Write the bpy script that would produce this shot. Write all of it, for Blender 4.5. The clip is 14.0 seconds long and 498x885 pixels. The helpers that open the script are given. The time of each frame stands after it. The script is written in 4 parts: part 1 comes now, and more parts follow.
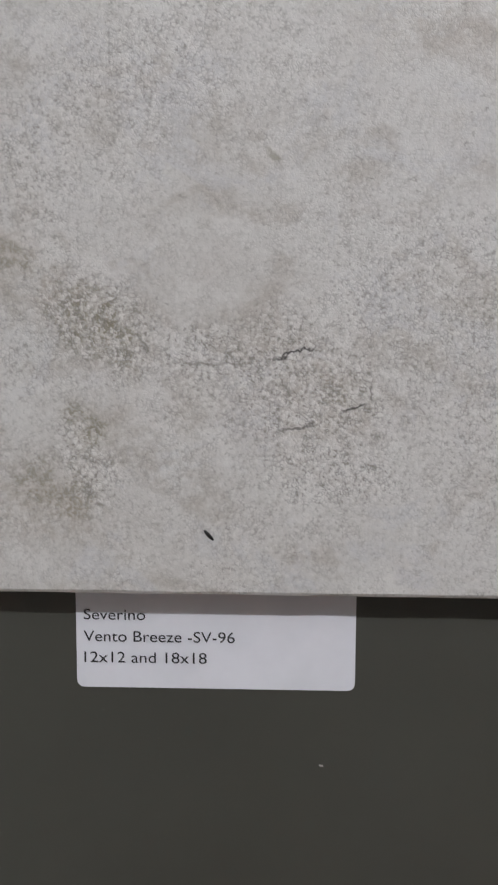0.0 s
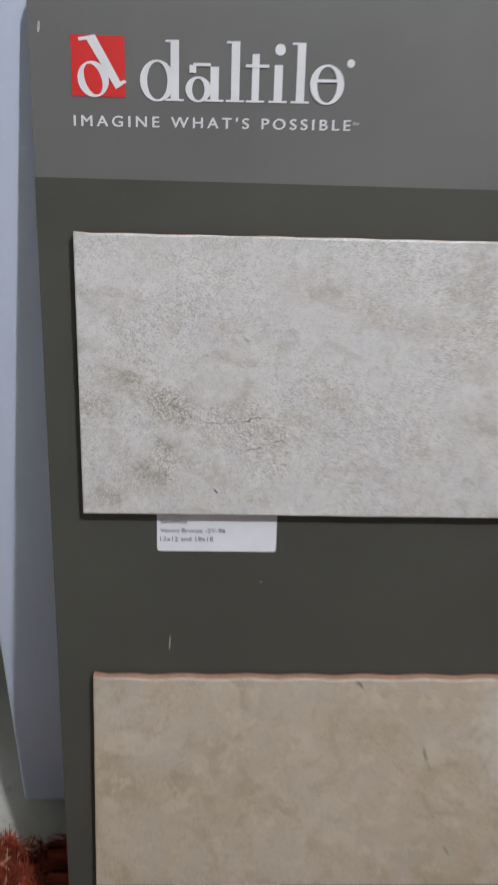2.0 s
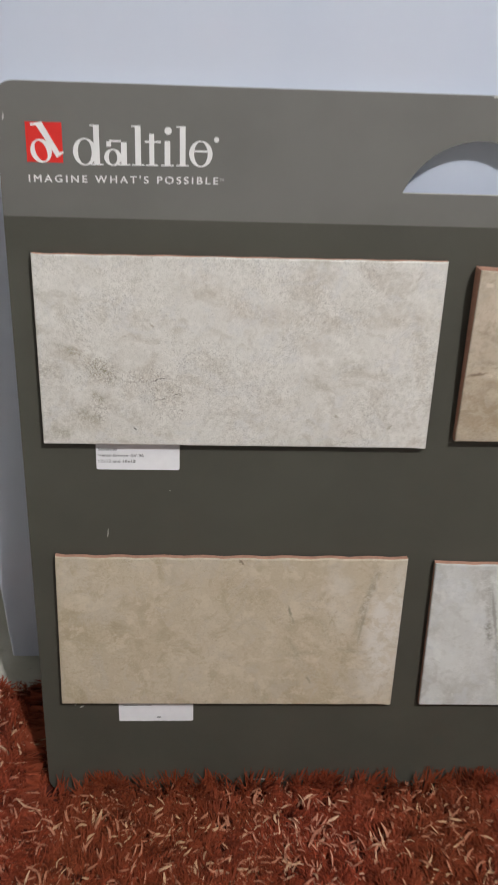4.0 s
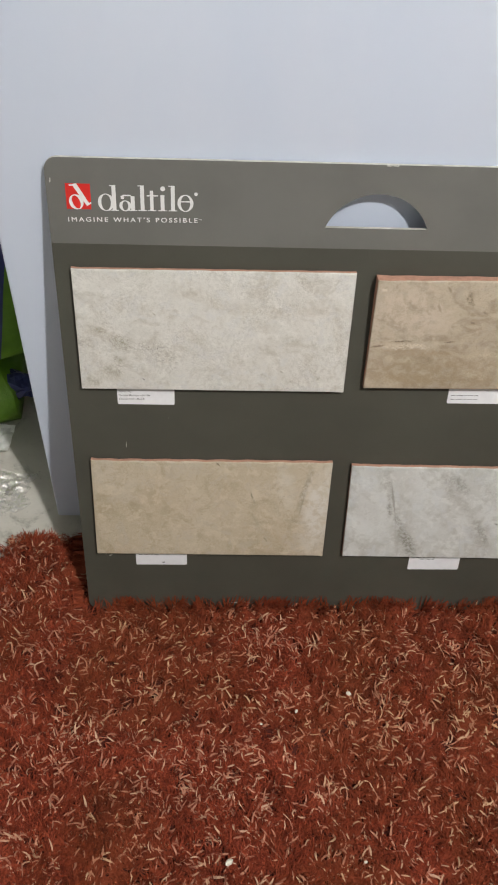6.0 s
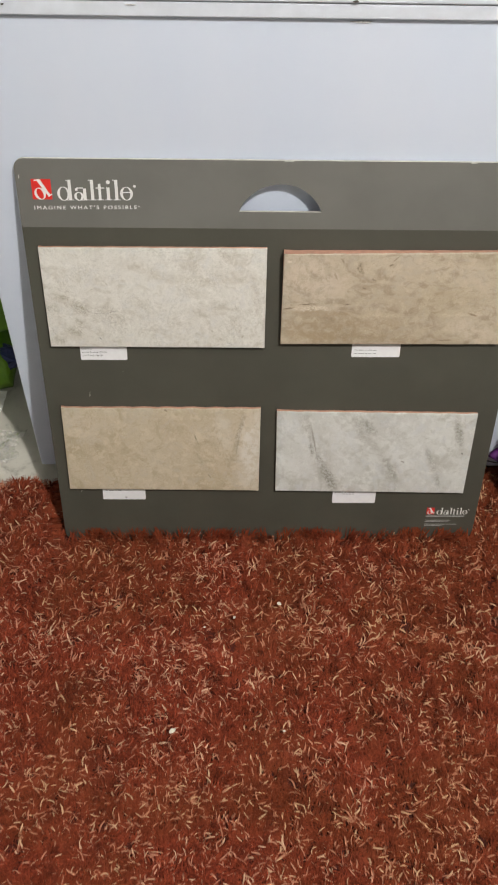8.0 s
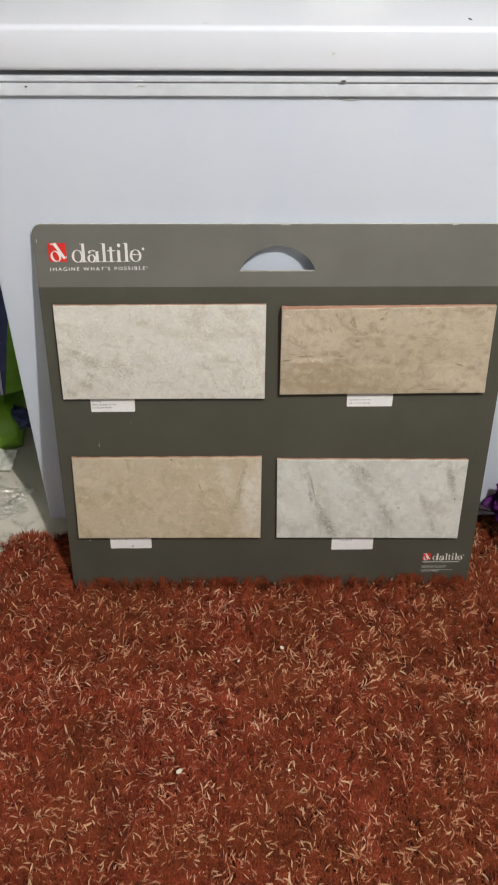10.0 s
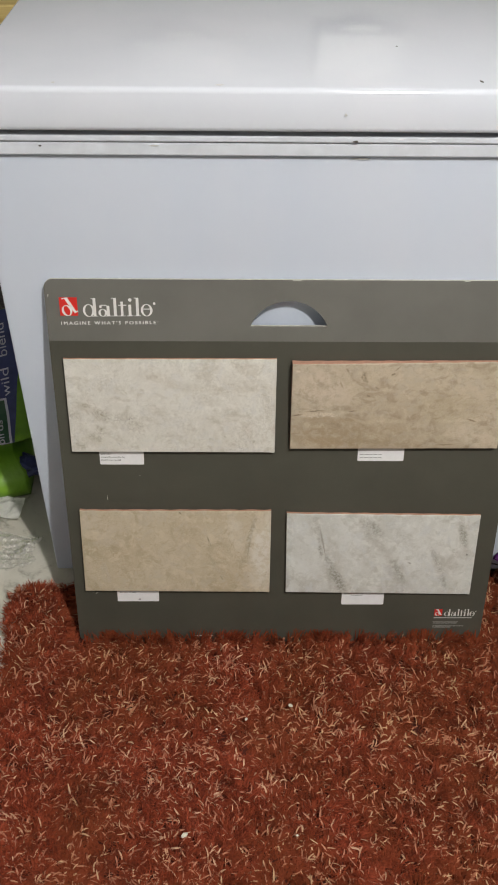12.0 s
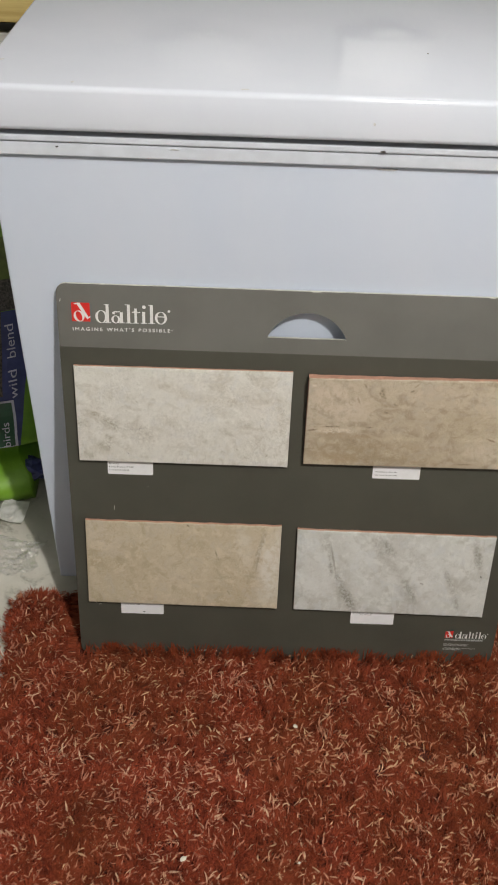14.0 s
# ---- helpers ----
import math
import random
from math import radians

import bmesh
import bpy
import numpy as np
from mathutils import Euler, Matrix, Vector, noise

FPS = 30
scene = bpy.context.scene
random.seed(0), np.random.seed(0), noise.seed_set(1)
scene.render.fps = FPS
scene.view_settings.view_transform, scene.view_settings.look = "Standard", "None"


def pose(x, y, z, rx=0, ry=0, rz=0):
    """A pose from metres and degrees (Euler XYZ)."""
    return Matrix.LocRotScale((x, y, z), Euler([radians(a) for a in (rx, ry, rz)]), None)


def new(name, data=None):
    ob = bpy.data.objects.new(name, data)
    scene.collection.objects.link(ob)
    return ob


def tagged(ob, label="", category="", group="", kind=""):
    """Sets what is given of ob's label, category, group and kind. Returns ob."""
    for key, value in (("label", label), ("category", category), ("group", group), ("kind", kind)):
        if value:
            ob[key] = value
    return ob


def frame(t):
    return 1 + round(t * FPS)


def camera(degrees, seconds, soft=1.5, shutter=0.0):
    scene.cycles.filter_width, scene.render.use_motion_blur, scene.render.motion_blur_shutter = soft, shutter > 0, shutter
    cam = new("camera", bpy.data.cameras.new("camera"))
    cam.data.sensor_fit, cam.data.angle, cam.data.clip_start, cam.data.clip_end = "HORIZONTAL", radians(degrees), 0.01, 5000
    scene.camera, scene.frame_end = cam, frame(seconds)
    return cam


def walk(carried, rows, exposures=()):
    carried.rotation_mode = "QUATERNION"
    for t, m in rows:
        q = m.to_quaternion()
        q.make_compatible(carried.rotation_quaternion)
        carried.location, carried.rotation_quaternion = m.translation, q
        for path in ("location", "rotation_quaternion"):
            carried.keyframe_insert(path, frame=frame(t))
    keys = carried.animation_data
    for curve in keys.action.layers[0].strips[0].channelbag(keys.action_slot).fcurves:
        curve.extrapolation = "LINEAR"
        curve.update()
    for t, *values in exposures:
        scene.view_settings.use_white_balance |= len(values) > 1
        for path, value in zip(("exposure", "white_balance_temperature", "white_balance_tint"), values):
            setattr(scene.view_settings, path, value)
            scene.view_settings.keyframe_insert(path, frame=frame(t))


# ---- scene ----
# ---- camera: a hand-held phone that draws back from the sample board and rises ----
cam = camera(32.28, 14.0, soft=1.8, shutter=0.5)
ROWS = [
    (0, 0.0872, -0.2154, 0.4705, 70.419, 0.178, 1.818),
    (0.5, 0.0833, -0.2207, 0.4765, 71.540, -0.001, 1.471),
    (1, 0.0873, -0.2724, 0.5315, 68.350, -0.717, 0.988),
    (1.5, 0.0933, -0.3283, 0.5959, 61.669, -0.903, 0.804),
    (2, 0.0686, -0.4208, 0.6533, 58.246, -2.088, -1.748),
    (2.5, 0.0932, -0.5032, 0.6860, 57.647, -2.585, -2.117),
    (3, 0.0957, -0.5684, 0.7055, 56.867, -2.694, -4.068),
    (3.2, 0.1078, -0.5655, 0.6923, 57.051, -1.970, -3.055),
    (5.3, 0.1396, -0.6912, 1.0368, 42.700, -2.423, -1.120),
    (5.5, 0.1452, -0.7111, 1.0535, 42.114, -2.222, -0.883),
    (6, 0.1521, -0.7472, 1.0858, 41.219, -2.222, -1.131),
    (6.5, 0.1781, -0.7604, 1.0982, 40.811, -2.057, -1.521),
    (7, 0.2267, -0.7902, 1.1474, 40.657, -1.572, -1.505),
    (7.5, 0.2530, -0.8659, 1.1898, 41.425, -1.163, -0.813),
    (7.7, 0.2581, -0.9096, 1.1960, 41.405, -1.001, -0.596),
    (9.8, 0.2509, -1.0465, 1.2115, 46.595, -0.651, -1.336),
    (10, 0.2498, -1.0418, 1.2121, 47.036, -0.638, -1.238),
    (10.5, 0.2587, -1.0300, 1.2298, 48.030, -0.623, -0.892),
    (11, 0.2673, -1.0168, 1.2292, 48.492, -0.542, -0.568),
    (11.5, 0.2572, -1.0141, 1.2260, 49.521, -0.622, -0.588),
    (12, 0.2494, -1.0151, 1.2252, 49.404, -0.570, -0.471),
    (12.5, 0.2453, -1.0139, 1.2171, 49.251, -0.466, -0.413),
    (13, 0.2444, -1.0185, 1.2096, 49.224, -0.377, -0.586),
    (13.5, 0.2394, -1.0121, 1.2123, 49.457, -0.329, -0.294),
    (14, 0.2373, -0.9742, 1.2198, 49.240, -1.719, 0.896),
]
EXPOSURES = [(0.0, -0.26, 6350, 13), (1.5, -0.32, 6400, 13), (2.0, -0.04, 6250, 12.5), (3.0, 0.11, 6550, 12), (6.5, 0.24, 7050, 9), (7.5, 0.29, 7200, 9), (10.0, 0.25, 7300, 8.5), (11.0, 0.11, 7300, 8.5), (14.0, 0.10, 7300, 8.5)]
walk(cam, [(t, pose(x, y, z, rx, ry, rz)) for t, x, y, z, rx, ry, rz in ROWS], EXPOSURES)

# ---- light: one ceiling bulb in front of the freezer, to the right ----
world = bpy.data.worlds.new("world")
world.use_nodes = True
world.node_tree.nodes["Background"].inputs["Color"].default_value = (0.6, 0.65, 0.75, 1)
world.node_tree.nodes["Background"].inputs["Strength"].default_value = 0.01
scene.world = world
bulb = new("ceiling_bulb", bpy.data.lights.new("ceiling_bulb", "POINT"))
bulb.data.energy, bulb.data.shadow_soft_size, bulb.data.color = 152, 0.03, (0.945, 0.965, 1.0)
bulb.location = (0.83, -1.31, 2.37)


# ---- materials ----
class Nodes:
    """A small builder of node materials."""

    def __init__(self, name):
        self.mat = bpy.data.materials.new(name)
        self.mat.use_nodes = True
        self.tree = self.mat.node_tree
        self.shader = self.tree.nodes["Principled BSDF"]
        self.coord = self.tree.nodes.new("ShaderNodeTexCoord").outputs["Object"]

    def put(self, socket, value):
        if hasattr(value, "is_output"):
            self.tree.links.new(value, socket)
        elif isinstance(value, tuple) and len(value) == 3 and socket.type == "RGBA":
            socket.default_value = (*value, 1)
        else:
            socket.default_value = value

    def set(self, **values):
        for key, value in values.items():
            self.put(self.shader.inputs[key.replace("_", " ")], value)
        return self

    def noise(self, scale, detail=4.0, rough=0.55, stretch=None, warp=0.0, shift=(0, 0, 0)):
        vector = self.coord
        if stretch or shift != (0, 0, 0):
            m = self.tree.nodes.new("ShaderNodeMapping")
            self.put(m.inputs["Vector"], vector)
            m.inputs["Scale"].default_value = stretch or (1, 1, 1)
            m.inputs["Location"].default_value = shift
            vector = m.outputs["Vector"]
        n = self.tree.nodes.new("ShaderNodeTexNoise")
        self.put(n.inputs["Vector"], vector)
        n.inputs["Scale"].default_value, n.inputs["Detail"].default_value, n.inputs["Roughness"].default_value = scale, detail, rough
        n.inputs["Distortion"].default_value = warp
        return n.outputs["Fac"]

    def span(self, value, lo, hi, a=0.0, b=1.0):
        n = self.tree.nodes.new("ShaderNodeMapRange")
        n.interpolation_type = "SMOOTHSTEP"
        self.put(n.inputs["Value"], value)
        for key, v in (("From Min", lo), ("From Max", hi), ("To Min", a), ("To Max", b)):
            n.inputs[key].default_value = v
        return n.outputs["Result"]

    def math(self, op, a, b=0.0):
        n = self.tree.nodes.new("ShaderNodeMath")
        n.operation = op
        self.put(n.inputs[0], a), self.put(n.inputs[1], b)
        return n.outputs[0]

    def mix(self, fac, a, b):
        n = self.tree.nodes.new("ShaderNodeMix")
        n.data_type = "RGBA"
        self.put(n.inputs["Factor"], fac), self.put(n.inputs["A"], a), self.put(n.inputs["B"], b)
        return n.outputs["Result"]

    def bump(self, height, strength=0.3, depth=0.001):
        n = self.tree.nodes.new("ShaderNodeBump")
        self.put(n.inputs["Height"], height)
        n.inputs["Strength"].default_value, n.inputs["Distance"].default_value = strength, depth
        self.put(self.shader.inputs["Normal"], n.outputs["Normal"])
        return self

    def warped(self, scale, reach):
        """Object coordinates shaken by noise, in metres."""
        n = self.tree.nodes.new("ShaderNodeTexNoise")
        self.put(n.inputs["Vector"], self.coord)
        n.inputs["Scale"].default_value, n.inputs["Detail"].default_value, n.inputs["Roughness"].default_value = scale, 4.0, 0.65
        off = self.tree.nodes.new("ShaderNodeVectorMath")
        off.operation = "MULTIPLY_ADD"
        self.put(off.inputs[0], n.outputs["Color"])
        off.inputs[1].default_value = (reach * 2, 0, reach * 2)
        off.inputs[2].default_value = (-reach, 0, -reach)
        add = self.tree.nodes.new("ShaderNodeVectorMath")
        add.operation = "ADD"
        self.put(add.inputs[0], self.coord), self.put(add.inputs[1], off.outputs[0])
        return add.outputs[0]

    def streak(self, u0, v0, u1, v1, width, ragged, wide, thin, speckle):
        """A stain along a line on the upright face: broken, ragged and speckled when it is broad, a crooked crack when it is thin."""
        cu, cv, du, dv = (u0 + u1) / 2, (v0 + v1) / 2, u1 - u0, v1 - v0
        broad = width > 0.0025
        m = self.tree.nodes.new("ShaderNodeMapping")
        m.vector_type = "TEXTURE"
        self.put(m.inputs["Vector"], wide if broad else thin)
        m.inputs["Location"].default_value = (cu, 0, cv)
        m.inputs["Rotation"].default_value = (0, -math.atan2(dv, du), 0)
        m.inputs["Scale"].default_value = (math.hypot(du, dv) / 2 + width, 1, width * 1.5 if broad else width)
        n = self.tree.nodes.new("ShaderNodeVectorMath")
        n.operation = "LENGTH"
        self.put(n.inputs[0], m.outputs["Vector"])
        if not broad:
            return self.span(n.outputs["Value"], 1.0, 0.3)
        return self.math("MULTIPLY", self.span(n.outputs["Value"], 1.15, 0.35), speckle)


def plain(name, colour, rough=0.6, metal=0.0, vary=0.12, scale=40.0, grain=0.0):
    """A plain coloured surface with faint mottling and fine relief."""
    k = Nodes(name)
    dark = tuple(c * (1 - vary) for c in colour)
    light = tuple(min(1.0, c * (1 + vary)) for c in colour)
    k.set(Base_Color=k.mix(k.span(k.noise(scale), 0.3, 0.7), dark, light), Roughness=rough, Metallic=metal)
    if grain:
        k.bump(k.noise(scale * 20, 3), grain, 0.0004)
    return k.mat


def print_grey(name, colour):
    k = Nodes(name)
    wear = k.span(k.noise(900, 3, 0.7), 0.66, 0.8)
    soft = k.span(k.noise(9, 4), 0.3, 0.7)
    tone = k.mix(soft, tuple(c * 0.93 for c in colour), tuple(c * 1.07 for c in colour))
    k.set(Base_Color=k.mix(k.math("MULTIPLY", wear, 0.10), tone, (0.5, 0.5, 0.47)), Roughness=k.span(k.noise(30), 0.3, 0.7, 0.40, 0.52))
    return k.bump(k.noise(1400, 2), 0.10, 0.0002).mat


def enamel(name, rough, dull=(0.590, 0.655, 0.775), clean=(0.625, 0.680, 0.785)):
    k = Nodes(name)
    smear = k.span(k.noise(5, 5, 0.6, (1, 1, 0.35)), 0.35, 0.75)
    grime = k.span(k.noise(160, 4, 0.75), 0.70, 0.80)
    tone = k.mix(smear, dull, clean)
    k.set(Base_Color=k.mix(k.math("MULTIPLY", grime, 0.12), tone, (0.45, 0.42, 0.37)), Roughness=k.span(smear, 0, 1, rough, rough + 0.08))
    return k.bump(k.noise(22, 2), 0.04, 0.001).mat


def stone_face(name, tones, grains, streaks, specks=0.6, grain=1.0, layers=2.0, clusters=()):
    """Glazed tile printed like stone: cloudy tones, stains and veins of its own, clusters of small pebbly grains, cracks."""
    k = Nodes(name)
    pale, mid, deep = tones
    light = tuple(min(1, c * 1.10) for c in pale)
    cool = (pale[0] * 0.90, pale[1] * 0.915, pale[2] * 0.96)
    squash = 0.5 + layers / 2
    colour = k.mix(k.span(k.noise(11, 6, 0.6, (1, 1, layers), 0.9), 0.38, 0.64), mid, pale)
    colour = k.mix(k.math("MULTIPLY", k.span(k.noise(30, 6, 0.62, (1, 1, squash), 1.1, (3, 0, 1)), 0.49, 0.63), 0.68), colour, deep)
    colour = k.mix(k.math("MULTIPLY", k.span(k.noise(42, 5, 0.6, (1, 1, squash), 0.8, (8, 0, 2)), 0.51, 0.62), 0.65), colour, cool)
    colour = k.mix(k.math("MULTIPLY", k.span(k.noise(64, 6, 0.7, None, 0.3, (9, 0, 5)), 0.50, 0.64), 0.7), colour, light)
    colour = k.mix(k.math("MULTIPLY", k.span(k.noise(72, 6, 0.68, (1, 1, 1.2), 0.8, (1, 0, 5)), 0.54, 0.66), 0.42), colour, deep)
    wide, thin = k.warped(70, 0.007), k.warped(260, 0.0022)
    speckle = k.math("ADD", k.math("MULTIPLY", k.span(k.noise(300, 6, 0.78, None, 0.3, (6, 0, 6)), 0.40, 0.60), 0.85), 0.15)
    cloud = k.math("ADD", k.math("MULTIPLY", k.span(k.noise(90, 6, 0.7, None, 0.4, (2, 0, 6)), 0.42, 0.58), 0.75), 0.25)
    for u0, v0, u1, v1, width, strength, tint, ragged in streaks:
        if width > 0.0025:
            colour = k.mix(k.math("MULTIPLY", k.streak(u0, v0, u1, v1, width, ragged, wide, thin, cloud if width > 0.01 else speckle), strength), colour, tint)
    field = k.span(k.noise(17, 5, 0.6, None, 0.4, (7, 0, 2)), 0.40, 0.60, 0.30 * grain, 0.72 * grain)
    whole = k.math("ADD", 1.0, 0.0)
    for u0, v0, u1, v1, width in clusters:
        field = k.math("MAXIMUM", field, k.streak(u0, v0, u1, v1, width, 0, wide, thin, whole))
    shaken = k.warped(700, 0.0007)
    cell = k.tree.nodes.new("ShaderNodeTexVoronoi")
    edge = k.tree.nodes.new("ShaderNodeTexVoronoi")
    edge.feature = "DISTANCE_TO_EDGE"
    for node in (cell, edge):
        k.put(node.inputs["Vector"], shaken)
        node.inputs["Scale"].default_value = grains * 1.4
    hue = k.tree.nodes.new("ShaderNodeSeparateColor")
    k.put(hue.inputs[0], cell.outputs["Color"])
    fine = k.noise(grains * 1.2, 3, 0.65, None, 0.2, (5, 0, 3))
    colour = k.mix(k.math("MULTIPLY", k.span(hue.outputs[0], 0.35, 1.0), k.math("MULTIPLY", field, 0.75)), colour, tuple(min(1, c * 1.16) for c in pale))
    colour = k.mix(k.math("MULTIPLY", k.span(hue.outputs[1], 0.70, 1.0), k.math("MULTIPLY", field, 0.40)), colour, deep)
    broken = k.span(k.noise(grains * 0.30, 5, 0.7, None, 0, (8, 0, 8)), 0.44, 0.60)
    crack = k.math("MULTIPLY", k.span(edge.outputs["Distance"], 0.20, 0.02), broken)
    colour = k.mix(k.math("MULTIPLY", crack, k.math("MULTIPLY", field, 0.60)), colour, tuple(c * 0.42 for c in deep))
    colour = k.mix(k.math("MULTIPLY", k.span(fine, 0.44, 0.35), k.math("MULTIPLY", field, 0.85)), colour, tuple(c * 0.62 for c in deep))
    colour = k.mix(k.math("MULTIPLY", k.span(fine, 0.53, 0.63), k.math("MULTIPLY", field, 0.6)), colour, tuple(min(1, c * 1.18) for c in pale))
    dots = k.math("MULTIPLY", k.span(k.noise(520, 3, 0.6, (1, 1, 1.2), 0.5, (2, 0, 9)), 0.62, 0.70), specks)
    colour = k.mix(k.math("MULTIPLY", dots, k.span(k.noise(26, 4, 0.6, None, 0, (4, 0, 4)), 0.47, 0.66)), colour, tuple(c * 0.6 for c in deep))
    for u0, v0, u1, v1, width, strength, tint, ragged in streaks:
        if width <= 0.0025:
            colour = k.mix(k.math("MULTIPLY", k.streak(u0, v0, u1, v1, width, ragged, wide, thin, speckle), strength), colour, tint)
    k.set(Base_Color=colour, Roughness=k.span(k.noise(60), 0.3, 0.7, 0.42, 0.56))
    height = k.math("ADD", k.math("MULTIPLY", k.noise(200, 5, 0.65), 0.6), k.math("MULTIPLY", k.span(edge.outputs["Distance"], 0.0, 0.3), k.math("MULTIPLY", field, 0.35)))
    return k.bump(height, 0.28, 0.0005).mat


GREY_DARK = print_grey("printed_dark_grey", (0.0645, 0.0635, 0.0505))
GREY_HEAD = print_grey("printed_mid_grey", (0.137, 0.135, 0.123))
CORE = plain("board_core", (0.50, 0.49, 0.46), 0.8, vary=0.2, scale=150)
WHITE_INK = plain("white_ink", (0.74, 0.74, 0.73), 0.5, vary=0.05)
RED_INK = plain("red_ink", (0.64, 0.018, 0.012), 0.6, vary=0.08)
PAPER = plain("label_paper", (0.78, 0.78, 0.80), 0.65, vary=0.03, scale=80)
BLACK_INK = plain("black_ink", (0.03, 0.03, 0.03), 0.6)
PRINT_INK = plain("print_ink", (0.20, 0.20, 0.20), 0.6)
GREY_INK = plain("grey_ink", (0.42, 0.42, 0.42), 0.6)
BLACK_CHIP = plain("black_chip", (0.012, 0.010, 0.009), 0.4)
CLAY = plain("fired_clay", (0.46, 0.245, 0.175), 0.85, vary=0.12, scale=220, grain=0.4)
ENAMEL = enamel("white_enamel", 0.30)
ENAMEL_LID = enamel("white_lid_enamel", 0.06, (0.640, 0.680, 0.765), (0.675, 0.705, 0.785))
RIM_PLASTIC = plain("white_rim_plastic", (0.62, 0.66, 0.735), 0.4, vary=0.05)
GASKET = plain("grey_gasket", (0.10, 0.10, 0.095), 0.7)
SCUFF = plain("dark_scuff", (0.06, 0.055, 0.05), 0.8)
SMUDGE = plain("grey_smudge", (0.52, 0.52, 0.53), 0.7, vary=0.3, scale=400)
SHADOW_BASE = plain("shaded_gap_base", (0.05, 0.05, 0.05), 0.6)

TAN, OLIVE, BROWN = (0.34, 0.28, 0.20), (0.27, 0.24, 0.17), (0.16, 0.11, 0.065)
FACE_A = stone_face("pale_breeze_face", ((0.648, 0.633, 0.590), (0.600, 0.580, 0.533), (0.44, 0.404, 0.345)), 860, [
    (0.040, -0.086, 0.056, -0.092, 0.0065, 1.0, OLIVE, 0.7), (0.043, -0.105, 0.047, -0.114, 0.0042, 0.7, OLIVE, 0.6),
    (0.080, -0.100, 0.106, -0.108, 0.010, 0.38, TAN, 0.8), (0.0844, -0.0965, 0.0979, -0.0914, 0.00042, 0.95, (0.07, 0.06, 0.055), 0.35),
    (0.101, -0.1073, 0.108, -0.1053, 0.00045, 0.95, (0.08, 0.07, 0.06), 0.4), (0.0557, -0.0883, 0.0595, -0.0950, 0.0006, 0.6, (0.15, 0.13, 0.10), 0.4),
    (0.086, -0.112, 0.098, -0.109, 0.0005, 0.75, (0.11, 0.095, 0.08), 0.4), (0.060, -0.0965, 0.084, -0.0965, 0.0005, 0.5, (0.16, 0.14, 0.11), 0.4), (0.108, -0.100, 0.109, -0.105, 0.0005, 0.6, (0.13, 0.11, 0.09), 0.4),
    (0.098, -0.101, 0.108, -0.106, 0.003, 0.55, OLIVE, 0.7), (0.026, -0.121, 0.046, -0.127, 0.006, 0.75, OLIVE, 0.8), (0.041, -0.110, 0.048, -0.112, 0.004, 0.8, OLIVE, 0.7), (0.0600, -0.1195, 0.0668, -0.1205, 0.0052, 1.0, (0.66, 0.655, 0.62), 0.2), (0.029, -0.091, 0.034, -0.093, 0.0045, 0.7, (0.64, 0.635, 0.60), 0.2), (0.042, -0.102, 0.050, -0.103, 0.0040, 0.7, (0.66, 0.65, 0.62), 0.2),
    (0.022, -0.072, 0.040, -0.082, 0.005, 0.55, TAN, 0.7), (0.012, -0.066, 0.036, -0.078, 0.0028, 0.55, OLIVE, 0.7), (0.150, -0.040, 0.236, -0.050, 0.0065, 0.42, TAN, 0.8),
    (0.225, -0.049, 0.290, -0.043, 0.0045, 0.36, TAN, 0.7), (0.292, -0.060, 0.296, -0.105, 0.005, 0.40, TAN, 0.8), (0.140, -0.030, 0.160, -0.045, 0.005, 0.38, TAN, 0.8),
    (0.225, -0.085, 0.252, -0.080, 0.005, 0.45, OLIVE, 0.9), (0.205, -0.095, 0.220, -0.100, 0.004, 0.45, OLIVE, 0.9), (0.130, -0.083, 0.145, -0.086, 0.0035, 0.5, OLIVE, 0.7), (0.185, -0.060, 0.215, -0.066, 0.007, 0.30, TAN, 0.9),
    (0.229, -0.1225, 0.231, -0.1235, 0.0020, 0.6, OLIVE, 0.3), (0.271, -0.134, 0.275, -0.129, 0.0014, 0.55, OLIVE, 0.3), (0.205, -0.128, 0.212, -0.129, 0.003, 0.5, OLIVE, 0.8), (0.262, -0.085, 0.268, -0.090, 0.003, 0.5, OLIVE, 0.8),
    (0.008, -0.137, 0.022, -0.141, 0.004, 0.65, OLIVE, 0.3), (0.0005, -0.086, 0.018, -0.090, 0.005, 0.5, OLIVE, 0.8), (0.085, -0.050, 0.087, -0.053, 0.0012, 0.6, OLIVE, 0.4), (0.002, -0.030, 0.012, -0.032, 0.003, 0.45, OLIVE, 0.4),
    (0.100, -0.020, 0.150, -0.026, 0.008, 0.26, TAN, 0.9), (0.018, -0.128, 0.050, -0.133, 0.006, 0.35, TAN, 0.9)], 0.55, 1.0, 1.3,
    ((0.036, -0.083, 0.060, -0.094, 0.010), (0.078, -0.095, 0.110, -0.108, 0.014), (0.060, -0.094, 0.085, -0.096, 0.007), (0.040, -0.110, 0.050, -0.128, 0.007), (0.084, -0.118, 0.118, -0.122, 0.008)))
